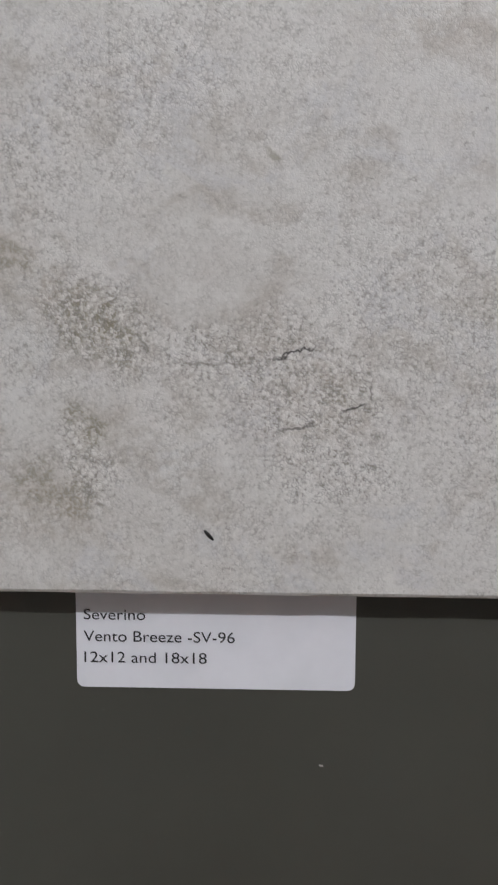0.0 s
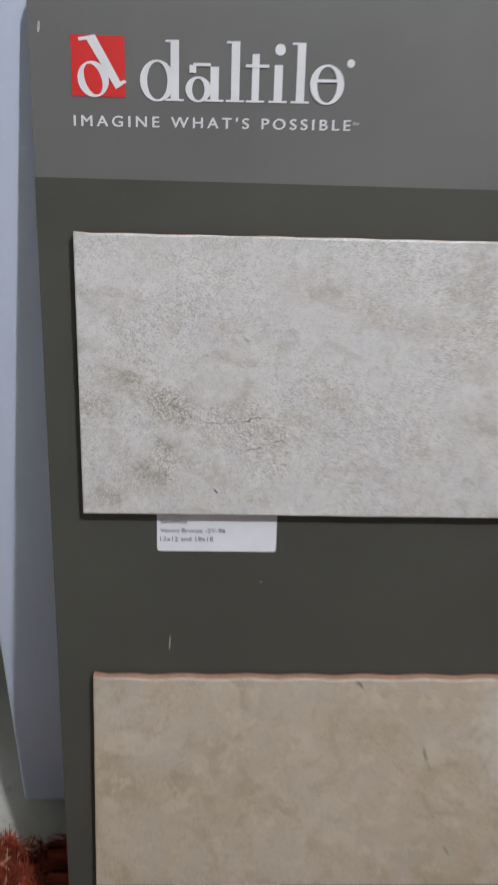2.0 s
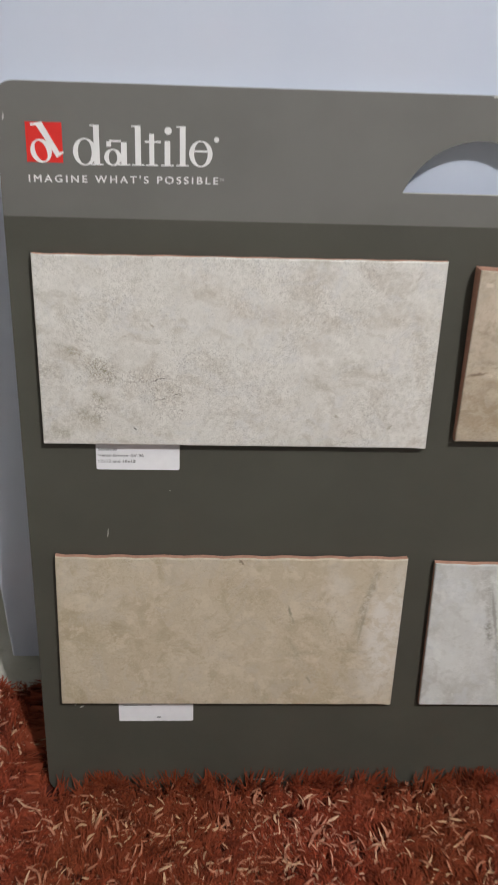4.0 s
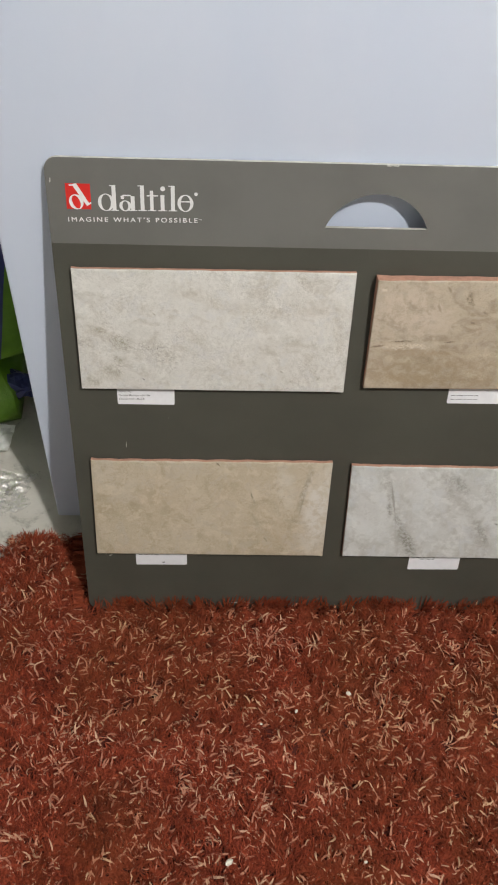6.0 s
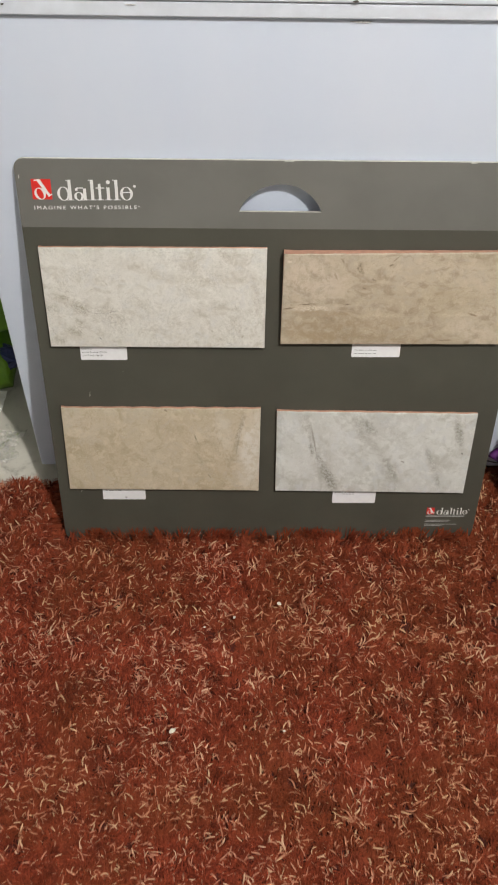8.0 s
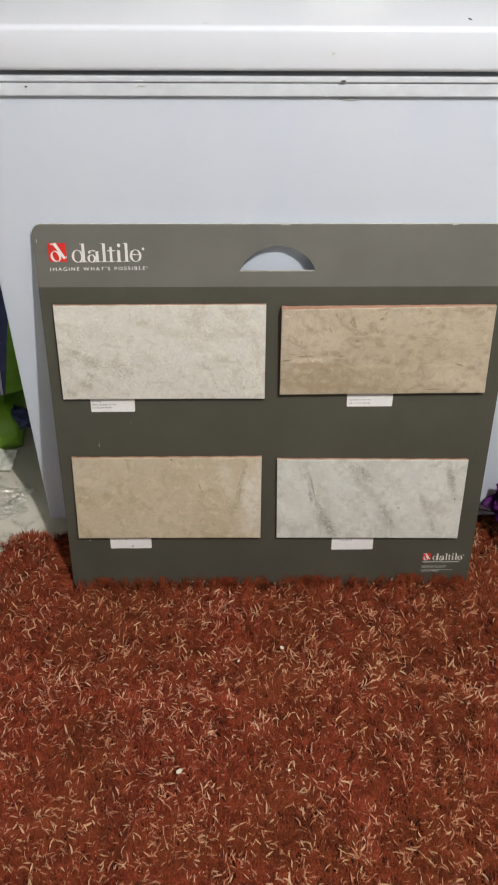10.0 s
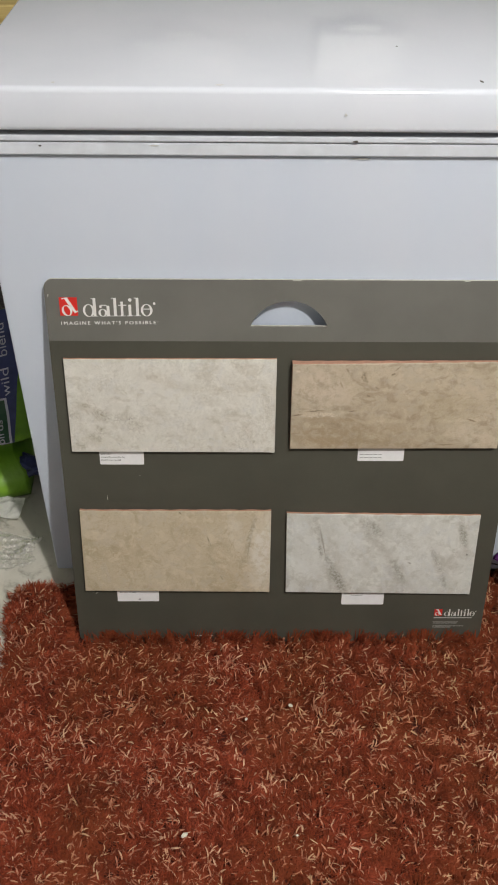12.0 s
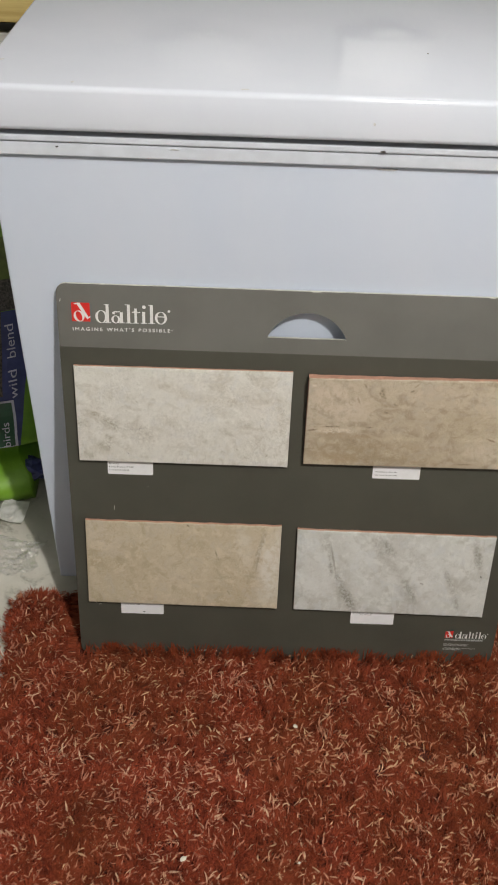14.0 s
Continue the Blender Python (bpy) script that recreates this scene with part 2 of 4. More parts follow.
FACE_B = stone_face("brown_travertine_face", ((0.465, 0.395, 0.305), (0.405, 0.335, 0.248), (0.27, 0.208, 0.14)), 520, [
    (0.335, -0.030, 0.400, -0.050, 0.028, 0.80, (0.56, 0.48, 0.39), 0.5), (0.315, -0.114, 0.470, -0.119, 0.022, 0.85, (0.315, 0.240, 0.155), 0.35), (0.328, -0.090, 0.440, -0.094, 0.0040, 0.6, (0.33, 0.235, 0.14), 0.4), (0.330, -0.126, 0.420, -0.131, 0.0050, 0.55, (0.34, 0.25, 0.15), 0.4), (0.440, -0.104, 0.540, -0.108, 0.0045, 0.45, (0.33, 0.25, 0.15), 0.4), (0.350, -0.102, 0.400, -0.104, 0.0035, 0.5, (0.58, 0.50, 0.38), 0.4), (0.45, -0.128, 0.56, -0.125, 0.016, 0.35, (0.34, 0.25, 0.15), 0.5),
    (0.52, -0.070, 0.60, -0.075, 0.022, 0.35, (0.35, 0.285, 0.17), 0.6), (0.345, -0.079, 0.380, -0.0765, 0.0012, 0.8, (0.14, 0.10, 0.06), 0.7), (0.327, -0.086, 0.345, -0.083, 0.0016, 0.75, (0.16, 0.11, 0.07), 0.7),
    (0.340, -0.0850, 0.40, -0.083, 0.0030, 0.95, (0.68, 0.61, 0.50), 0.8), (0.410, -0.0785, 0.424, -0.0765, 0.0010, 0.85, (0.12, 0.08, 0.05), 0.5),
    (0.428, -0.016, 0.433, -0.032, 0.0030, 0.9, (0.16, 0.125, 0.07), 0.7), (0.470, -0.020, 0.474, -0.019, 0.0024, 0.8, (0.16, 0.12, 0.07), 0.5),
    (0.472, -0.016, 0.483, -0.005, 0.0010, 0.6, BROWN, 0.6), (0.404, -0.010, 0.408, -0.016, 0.0020, 0.65, (0.20, 0.15, 0.09), 0.8), (0.396, -0.030, 0.400, -0.040, 0.0022, 0.55, (0.22, 0.16, 0.10), 0.8),
    (0.436, -0.052, 0.440, -0.054, 0.0020, 0.6, BROWN, 0.8), (0.448, -0.040, 0.452, -0.042, 0.0020, 0.5, BROWN, 0.8), (0.586, -0.091, 0.602, -0.096, 0.002, 0.75, (0.17, 0.11, 0.06), 0.6),
    (0.53, -0.094, 0.63, -0.092, 0.0026, 0.5, (0.62, 0.55, 0.42), 0.9), (0.545, -0.112, 0.632, -0.122, 0.012, 0.45, (0.58, 0.51, 0.41), 0.8), (0.500, -0.105, 0.530, -0.115, 0.012, 0.45, (0.53, 0.46, 0.37), 0.8),
    (0.375, -0.098, 0.405, -0.106, 0.003, 0.5, BROWN, 0.8), (0.42, -0.096, 0.50, -0.094, 0.003, 0.5, (0.60, 0.52, 0.38), 0.9), (0.44, -0.118, 0.47, -0.124, 0.005, 0.5, (0.58, 0.50, 0.38), 0.9),
    (0.545, -0.134, 0.575, -0.134, 0.0018, 0.6, BROWN, 0.5), (0.333, -0.014, 0.337, -0.014, 0.0025, 0.7, (0.66, 0.58, 0.48), 0.4)], 0.5, 0.30, 2.2)
FACE_C = stone_face("beige_travertine_face", ((0.545, 0.475, 0.365), (0.485, 0.412, 0.302), (0.38, 0.305, 0.20)), 480, [
    (0.157, -0.254, 0.161, -0.259, 0.0016, 0.8, (0.16, 0.115, 0.07), 0.4), (0.201, -0.300, 0.204, -0.312, 0.0020, 0.95, OLIVE, 0.5), (0.204, -0.312, 0.207, -0.318, 0.0016, 0.55, OLIVE, 0.5),
    (0.221, -0.376, 0.225, -0.384, 0.0018, 0.65, OLIVE, 0.5), (0.278, -0.255, 0.264, -0.325, 0.0032, 0.9, (0.25, 0.20, 0.13), 0.8), (0.270, -0.300, 0.264, -0.345, 0.0018, 0.5, OLIVE, 0.8),
    (0.266, -0.325, 0.256, -0.360, 0.006, 0.5, (0.34, 0.265, 0.16), 0.9), (0.205, -0.345, 0.255, -0.360, 0.0035, 0.40, (0.36, 0.28, 0.17), 0.8), (0.215, -0.330, 0.232, -0.350, 0.003, 0.45, (0.36, 0.28, 0.17), 0.8),
    (0.292, -0.26, 0.284, -0.400, 0.017, 0.95, (0.655, 0.62, 0.56), 0.7), (0.090, -0.340, 0.096, -0.392, 0.006, 0.45, (0.36, 0.29, 0.18), 0.9),
    (0.030, -0.310, 0.036, -0.360, 0.005, 0.4, (0.38, 0.31, 0.20), 0.8), (0.008, -0.385, 0.016, -0.402, 0.006, 0.5, (0.36, 0.29, 0.17), 0.9), (0.070, -0.285, 0.090, -0.295, 0.004, 0.35, (0.38, 0.31, 0.20), 0.9),
    (0.240, -0.262, 0.250, -0.33, 0.0102, 0.6, (0.63, 0.585, 0.505), 0.8), (0.205, -0.335, 0.215, -0.365,0.0028, 0.38, OLIVE, 0.8), (0.232, -0.318, 0.240, -0.345,0.0028, 0.38, OLIVE, 0.8), (0.245, -0.345, 0.272, -0.350,0.0028, 0.38, OLIVE, 0.8), (0.195, -0.355, 0.235, -0.348,0.0028, 0.38, OLIVE, 0.8), (0.215, -0.365, 0.245, -0.385, 0.008, 0.45, (0.38, 0.29, 0.17), 0.8), (0.10, -0.30, 0.19, -0.34, 0.040, 0.30, (0.46, 0.385, 0.28), 0.5), (0.010, -0.27, 0.06, -0.30, 0.018, 0.4, (0.60, 0.53, 0.43), 0.5)], 0.5, 0.30, 0.55)
ASH, SLATE, MILK = (0.34, 0.325, 0.29), (0.20, 0.187, 0.155), (0.66, 0.67, 0.655)
FACE_D = stone_face("pale_grey_marble_face", ((0.612, 0.618, 0.590), (0.525, 0.525, 0.495), (0.41, 0.40, 0.36)), 560, [
    (0.340, -0.270, 0.385, -0.400, 0.020, 0.45, MILK, 0.8), (0.415, -0.270, 0.450, -0.390, 0.018, 0.55, MILK, 0.8), (0.510, -0.270, 0.560, -0.395, 0.020, 0.55, MILK, 0.8), (0.480, -0.262, 0.545, -0.340, 0.010, 0.35, ASH, 0.8),
    (0.371, -0.262, 0.384, -0.333, 0.004, 0.8, ASH, 0.8), (0.377, -0.275, 0.392, -0.345, 0.0022, 0.6, SLATE, 0.8), (0.379, -0.318, 0.384, -0.338, 0.0028, 0.8, SLATE, 0.5),
    (0.392, -0.338, 0.402, -0.356, 0.0035, 0.8, SLATE, 0.9), (0.396, -0.350, 0.424, -0.410, 0.0095, 0.9, ASH, 0.9),
    (0.400, -0.358, 0.424, -0.408, 0.0055, 0.9, SLATE, 1.0), (0.446, -0.264, 0.466, -0.311, 0.0085, 0.8, ASH, 0.9),
    (0.458, -0.270, 0.478, -0.300, 0.0055, 0.7, SLATE, 0.9), (0.466, -0.308, 0.492, -0.332, 0.006, 0.55, ASH, 0.9),
    (0.490, -0.330, 0.522, -0.398, 0.011, 0.75, ASH, 1.0), (0.500, -0.345, 0.520, -0.390, 0.004, 0.6, SLATE, 1.0), (0.559, -0.320, 0.582, -0.374, 0.0032, 0.6, SLATE, 0.7),
    (0.560, -0.318, 0.592, -0.400, 0.007, 0.35, ASH, 0.9), (0.583, -0.376, 0.590, -0.402, 0.0032, 0.55, SLATE, 0.7),
    (0.598, -0.266, 0.614, -0.310, 0.006, 0.45, ASH, 1.0), (0.602, -0.272, 0.616, -0.326, 0.0045, 0.7, SLATE, 1.0),
    (0.617, -0.333, 0.6185, -0.336, 0.0016, 0.85, (0.10, 0.10, 0.09), 0.3), (0.524, -0.350, 0.529, -0.352, 0.0018, 0.7, SLATE, 0.4),
    (0.330, -0.30, 0.36, -0.34, 0.015, 0.25, ASH, 0.8)], 0.4, 0.25, 0.8)


# ---- builders ----
def part(name, bm, mats, parent=None, label=""):
    """Link a bmesh as one mesh object, under a thing or a part."""
    me = bpy.data.meshes.new(name)
    bm.normal_update()
    bm.to_mesh(me)
    bm.free()
    for m in mats if isinstance(mats, (list, tuple)) else (mats,):
        me.materials.append(m)
    ob = new(name, me)
    ob.parent = parent
    if label:
        tagged(ob, label)
    return ob


def thing(name, m, label, category, group="", kind=""):
    ob = new(name)
    ob.empty_display_size = 0.05
    ob.matrix_basis = m
    return tagged(ob, label, category, group, kind)


def box(bm, x0, x1, y0, y1, z0, z1, bevel=0.0, segments=2):
    made = bmesh.ops.create_cube(bm, size=1.0, matrix=Matrix.LocRotScale(((x0 + x1) / 2, (y0 + y1) / 2, (z0 + z1) / 2), None, (x1 - x0, y1 - y0, z1 - z0)))
    if bevel:
        edges = list({e for v in made["verts"] for e in v.link_edges})
        bmesh.ops.bevel(bm, geom=edges, offset=bevel, segments=segments, profile=0.5, affect="EDGES")
    return bm


def rounded(x0, x1, z0, z1, radii, n=6):
    """The outline of a rectangle, anticlockwise from its lower left, with a radius for each corner (ll, lr, ur, ul)."""
    pts = []
    for (cx, cz, start), r in zip(((x0, z0, 180), (x1, z0, 270), (x1, z1, 0), (x0, z1, 90)), radii):
        if r <= 0:
            pts.append((cx, cz))
            continue
        mx, mz = cx + (r if cx == x0 else -r), cz + (r if cz == z0 else -r)
        pts += [(mx + r * math.cos(radians(start + 90 * k / n)), mz + r * math.sin(radians(start + 90 * k / n))) for k in range(n + 1)]
    return pts


def slab(pts, y0, y1, bm=None):
    """A plate with an upright outline (x, z), from its front y0 to its back y1."""
    bm = bm or bmesh.new()
    front, back = [bm.verts.new((x, y0, z)) for x, z in pts], [bm.verts.new((x, y1, z)) for x, z in pts]
    bm.faces.new(front), bm.faces.new(back[::-1])
    for k in range(len(pts)):
        j = (k + 1) % len(pts)
        bm.faces.new((front[j], front[k], back[k], back[j]))
    bmesh.ops.recalc_face_normals(bm, faces=bm.faces)
    return bm


def words(text, x0, x1, z0, height, y, mat, parent, name="lettering", bold=0.0, rise=0.0, stroke=0.0):
    """Raised print: a line of text fitted between x0 and x1, standing on z0, facing the viewer."""
    curve = bpy.data.curves.new(name, "FONT")
    curve.body, curve.offset, curve.space_character = text, 0.0, 1.0 + bold
    ob = new(name, curve)
    me = bpy.data.meshes.new_from_object(ob.evaluated_get(bpy.context.evaluated_depsgraph_get()))
    bpy.data.objects.remove(ob)
    co = np.empty(len(me.vertices) * 3)
    me.vertices.foreach_get("co", co)
    co = co.reshape(-1, 3)
    lo, hi = co.min(0), co.max(0)
    out = np.empty_like(co)
    out[:, 0] = x0 + (co[:, 0] - lo[0]) / (hi[0] - lo[0]) * (x1 - x0)
    out[:, 1] = y
    out[:, 2] = z0 + (co[:, 1] - lo[1]) / (hi[1] - lo[1]) * height + (out[:, 0] - x0) * rise
    me.vertices.foreach_set("co", out.ravel())
    if stroke:
        # three strikes side by side make a heavier letter
        bm = bmesh.new()
        bm.from_mesh(me)
        first = list(bm.verts) + list(bm.edges) + list(bm.faces)
        for side in (-1, 1):
            made = bmesh.ops.duplicate(bm, geom=first)["geom"]
            bmesh.ops.translate(bm, verts=[v for v in made if isinstance(v, bmesh.types.BMVert)], vec=(side * stroke, -0.00003 * (side + 2), side * stroke * 0.5))
        bm.to_mesh(me)
        bm.free()
    me.materials.clear()
    me.materials.append(mat)
    ob = new(name, me)
    ob.parent = parent
    return ob


def ring(bm, cx, cz, rx, rz, wide, thin, y, tilt=0.0, n=28):
    """A flat oval ring, stout at its sides and thin above and below."""
    ct, st = math.cos(radians(tilt)), math.sin(radians(tilt))
    loops = []
    for k in range(n):
        a = 2 * math.pi * k / n
        pair = []
        for ex, ez in ((rx, rz), (rx - wide, rz - thin)):
            px, pz = ex * math.cos(a), ez * math.sin(a)
            pair.append(bm.verts.new((cx + px * ct - pz * st, y, cz + px * st + pz * ct)))
        loops.append(pair)
    for k in range(n):
        a, b = loops[k], loops[(k + 1) % n]
        bm.faces.new((a[0], b[0], b[1], a[1]))


def flat(bm, pts, y):
    bm.faces.new([bm.verts.new((x, y, z)) for x, z in pts])


# ---- room ----
def room():
    k = Nodes("painted_concrete_floor")
    stain = k.span(k.noise(3.5, 6, 0.65, None, 0.5), 0.40, 0.66)
    grit = k.span(k.noise(130, 5, 0.75), 0.60, 0.76)
    dirt = k.span(k.noise(16, 6, 0.7, None, 0.4, (2, 1, 0)), 0.52, 0.66)
    tone = k.mix(stain, (0.47, 0.452, 0.395), (0.60, 0.58, 0.52))
    tone = k.mix(k.math("MULTIPLY", dirt, 0.65), tone, (0.15, 0.14, 0.11))
    k.set(Base_Color=k.mix(k.math("MULTIPLY", grit, 0.5), tone, (0.13, 0.12, 0.10)), Roughness=k.span(stain, 0, 1, 0.35, 0.6))
    k.bump(k.noise(55, 6, 0.7), 0.25, 0.002)
    wall = Nodes("painted_wall")
    wall.set(Base_Color=wall.mix(wall.span(wall.noise(2.5, 6), 0.3, 0.7), (0.29, 0.29, 0.285), (0.35, 0.35, 0.345)), Roughness=0.75)
    wall.bump(wall.noise(90, 5), 0.15, 0.002)
    # unseen west wall, paler than the rest to fill the freezer's shaded strip
    white = Nodes("fill_wall")
    white.set(Base_Color=white.mix(white.span(white.noise(2.5, 6), 0.3, 0.7), (0.44, 0.435, 0.42), (0.52, 0.515, 0.50)), Roughness=0.8)
    white.bump(white.noise(90, 5), 0.15, 0.002)
    # unseen walls, near-black so little light bounces back onto the board
    dim = Nodes("low_bounce_wall")
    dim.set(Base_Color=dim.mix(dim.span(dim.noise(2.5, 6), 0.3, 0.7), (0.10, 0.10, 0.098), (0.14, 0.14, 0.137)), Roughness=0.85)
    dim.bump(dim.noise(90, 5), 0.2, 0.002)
    x0, x1, y0, y1, top = -1.6, 2.6, -2.9, 0.86, 2.5
    for name, b in (("floor", (x0, x1, y0, y1, -0.12, 0.0)), ("ceiling", (x0, x1, y0, y1, top, top + 0.12)),
                    ("wall_north", (x0 - 0.12, x1 + 0.12, y1, y1 + 0.12, -0.12, top + 0.12)), ("wall_south", (x0 - 0.12, x1 + 0.12, y0 - 0.12, y0, -0.12, top + 0.12)),
                    ("wall_west", (x0 - 0.12, x0, y0, y1, -0.12, top + 0.12)), ("wall_east", (x1, x1 + 0.12, y0, y1, -0.12, top + 0.12))):
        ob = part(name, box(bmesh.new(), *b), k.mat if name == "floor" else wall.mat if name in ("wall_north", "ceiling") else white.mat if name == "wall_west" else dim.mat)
        tagged(ob, {"floor": "worn pale grey concrete floor with dirt stains", "ceiling": "plain light grey painted ceiling"}.get(name, {"wall_north": "plain light grey painted basement wall", "wall_west": "unseen wall, pale to bounce fill onto the freezer"}.get(name, "unseen wall, dark grey to keep the front fill low")), "floor" if name == "floor" else "ceiling" if name == "ceiling" else "wall", "", "structure")


room()


# ---- chest freezer ----
def chest_freezer():
    x0, x1, y0, y1 = -0.0805, 0.830, 0.033, 0.575
    fz = thing("chest_freezer", pose((x0 + x1) / 2, (y0 + y1) / 2, 0), "white enamelled chest freezer, lid closed, a few dark scuffs", "freezer")
    back = fz.matrix_basis.inverted()

    def add(name, bm, mat, label="", parent=None):
        bm.transform(back)
        return part(name, bm, mat, parent or fz, label)

    add("body", box(bmesh.new(), x0, x1, y0, y1, 0.021, 0.7995, 0.003, 3), ENAMEL)
    # recessed base; its near-black colour stands for the shade under the cabinet
    add("base", box(bmesh.new(), x0 + 0.03, x1 - 0.03, y0 + 0.03, y1 - 0.03, 0.0, 0.030), SHADOW_BASE, "recessed base, dark to stand for the shaded gap")
    add("lower_rim", box(bmesh.new(), x0 - 0.005, x1 + 0.005, y0 - 0.006, y1, 0.8000, 0.8170, 0.0018, 3), RIM_PLASTIC)
    add("rim_groove", box(bmesh.new(), x0, x1, y0 + 0.002, y1 - 0.004, 0.790, 0.820), GASKET, "dark seam line")
    add("upper_rim", box(bmesh.new(), x0 - 0.006, x1 + 0.006, y0 - 0.0085, y1, 0.8177, 0.8268, 0.0024, 3), RIM_PLASTIC)
    add("gasket", box(bmesh.new(), x0 + 0.006, x1 - 0.006, y0 + 0.006, y1 - 0.01, 0.822, 0.838), GASKET, "dark grey rubber lid gasket")
    lid = bmesh.new()
    box(lid, x0 - 0.008, x1 + 0.008, 0.015, y1 + 0.01, 0.8335, 0.8850, 0.0065, 4)
    for v in lid.verts:
        if v.co.z > 0.86:
            inset = (v.co.z - 0.86) * 0.10
            v.co.y += inset if v.co.y < 0.2 else 0
            v.co.x += inset if v.co.x < 0.2 else -inset
    lid_ob = add("lid", lid, ENAMEL_LID, "glossy white freezer lid")
    for f in lid_ob.data.polygons:
        f.use_smooth = True
    lid_ob.data.set_sharp_from_angle(angle=radians(35))
    # scuffs and chips in the enamel
    for x, y, z, w, h, m in ((0.393, 0.0228, 0.8205, 0.008, 0.0020, SCUFF), (0.0053, 0.0258, 0.8118, 0.004, 0.0016, SCUFF), (0.404, 0.0316, 0.7955, 0.030, 0.0022, SMUDGE),
                             (0.145, 0.0258, 0.8130, 0.014, 0.0014, SMUDGE), (0.377, 0.0142, 0.856, 0.004, 0.003, SMUDGE)):
        pts = [(x + w / 2 * math.cos(a) * (0.75 + 0.25 * math.sin(3 * a + x * 90)), z + h / 2 * math.sin(a)) for a in [k * math.pi / 6 for k in range(12)]]
        add("scuff", slab(pts, y, y + 0.003), m, "dark scuff mark")
    for x, y, w, h, turn, m in ((0.541, 0.048, 0.0035, 0.009, 20, SCUFF), (0.458, 0.187, 0.003, 0.003, 0, SCUFF), (0.227, 0.029, 0.010, 0.004, 0, SMUDGE), (-0.067, 0.105, 0.004, 0.010, -20, SMUDGE), (0.03, 0.034, 0.004, 0.004, 0, SMUDGE)):
        bm = slab([(w / 2 * math.cos(a), h / 2 * math.sin(a)) for a in [k * math.pi / 5 for k in range(10)]], 0.0, 0.0004)
        bm.transform(pose(x, y, 0.8853, 0, 0, turn) @ pose(0, 0, 0, -90))
        add("scuff", bm, m, "small dark mark")


chest_freezer()


# ---- tile sample board ----
LEFT, RIGHT, TOP, SPLIT, BOTTOM = -0.0185, 0.6625, 0.1146, 0.0249, -0.5200


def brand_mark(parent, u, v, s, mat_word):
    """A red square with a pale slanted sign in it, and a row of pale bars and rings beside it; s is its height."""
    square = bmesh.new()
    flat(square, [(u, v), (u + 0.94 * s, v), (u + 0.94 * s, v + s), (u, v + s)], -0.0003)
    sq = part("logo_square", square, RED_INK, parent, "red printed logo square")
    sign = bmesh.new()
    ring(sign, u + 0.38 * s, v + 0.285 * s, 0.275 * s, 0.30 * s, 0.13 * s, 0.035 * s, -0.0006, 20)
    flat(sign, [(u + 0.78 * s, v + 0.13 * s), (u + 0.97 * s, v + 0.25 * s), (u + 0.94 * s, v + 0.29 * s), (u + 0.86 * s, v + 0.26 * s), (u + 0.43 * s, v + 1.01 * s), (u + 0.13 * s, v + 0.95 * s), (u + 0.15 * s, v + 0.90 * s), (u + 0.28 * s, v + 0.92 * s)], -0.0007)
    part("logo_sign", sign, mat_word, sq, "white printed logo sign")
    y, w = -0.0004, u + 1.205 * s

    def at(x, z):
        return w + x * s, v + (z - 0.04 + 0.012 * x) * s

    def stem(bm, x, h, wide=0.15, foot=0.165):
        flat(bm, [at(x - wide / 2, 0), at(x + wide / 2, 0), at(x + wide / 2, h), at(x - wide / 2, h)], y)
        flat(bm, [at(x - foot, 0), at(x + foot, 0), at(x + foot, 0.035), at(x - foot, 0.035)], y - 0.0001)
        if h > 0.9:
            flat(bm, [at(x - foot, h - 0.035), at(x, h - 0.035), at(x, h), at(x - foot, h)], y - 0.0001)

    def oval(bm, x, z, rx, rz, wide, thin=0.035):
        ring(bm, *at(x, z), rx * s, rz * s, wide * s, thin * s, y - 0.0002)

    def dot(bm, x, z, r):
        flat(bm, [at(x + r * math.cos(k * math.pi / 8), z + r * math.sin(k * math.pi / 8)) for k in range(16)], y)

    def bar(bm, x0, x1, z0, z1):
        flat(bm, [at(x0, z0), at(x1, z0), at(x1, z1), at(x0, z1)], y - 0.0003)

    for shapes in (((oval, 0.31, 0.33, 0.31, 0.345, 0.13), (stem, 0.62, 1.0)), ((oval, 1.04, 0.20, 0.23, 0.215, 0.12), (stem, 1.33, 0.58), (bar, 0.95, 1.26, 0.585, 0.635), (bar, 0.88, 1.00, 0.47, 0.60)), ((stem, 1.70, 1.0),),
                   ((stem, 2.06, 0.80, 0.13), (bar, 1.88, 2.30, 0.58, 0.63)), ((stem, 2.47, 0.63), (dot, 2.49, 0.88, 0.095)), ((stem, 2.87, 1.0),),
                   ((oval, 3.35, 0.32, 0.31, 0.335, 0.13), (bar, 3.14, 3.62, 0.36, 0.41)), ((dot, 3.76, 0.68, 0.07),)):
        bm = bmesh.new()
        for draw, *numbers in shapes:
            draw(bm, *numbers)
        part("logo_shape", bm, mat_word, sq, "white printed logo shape")


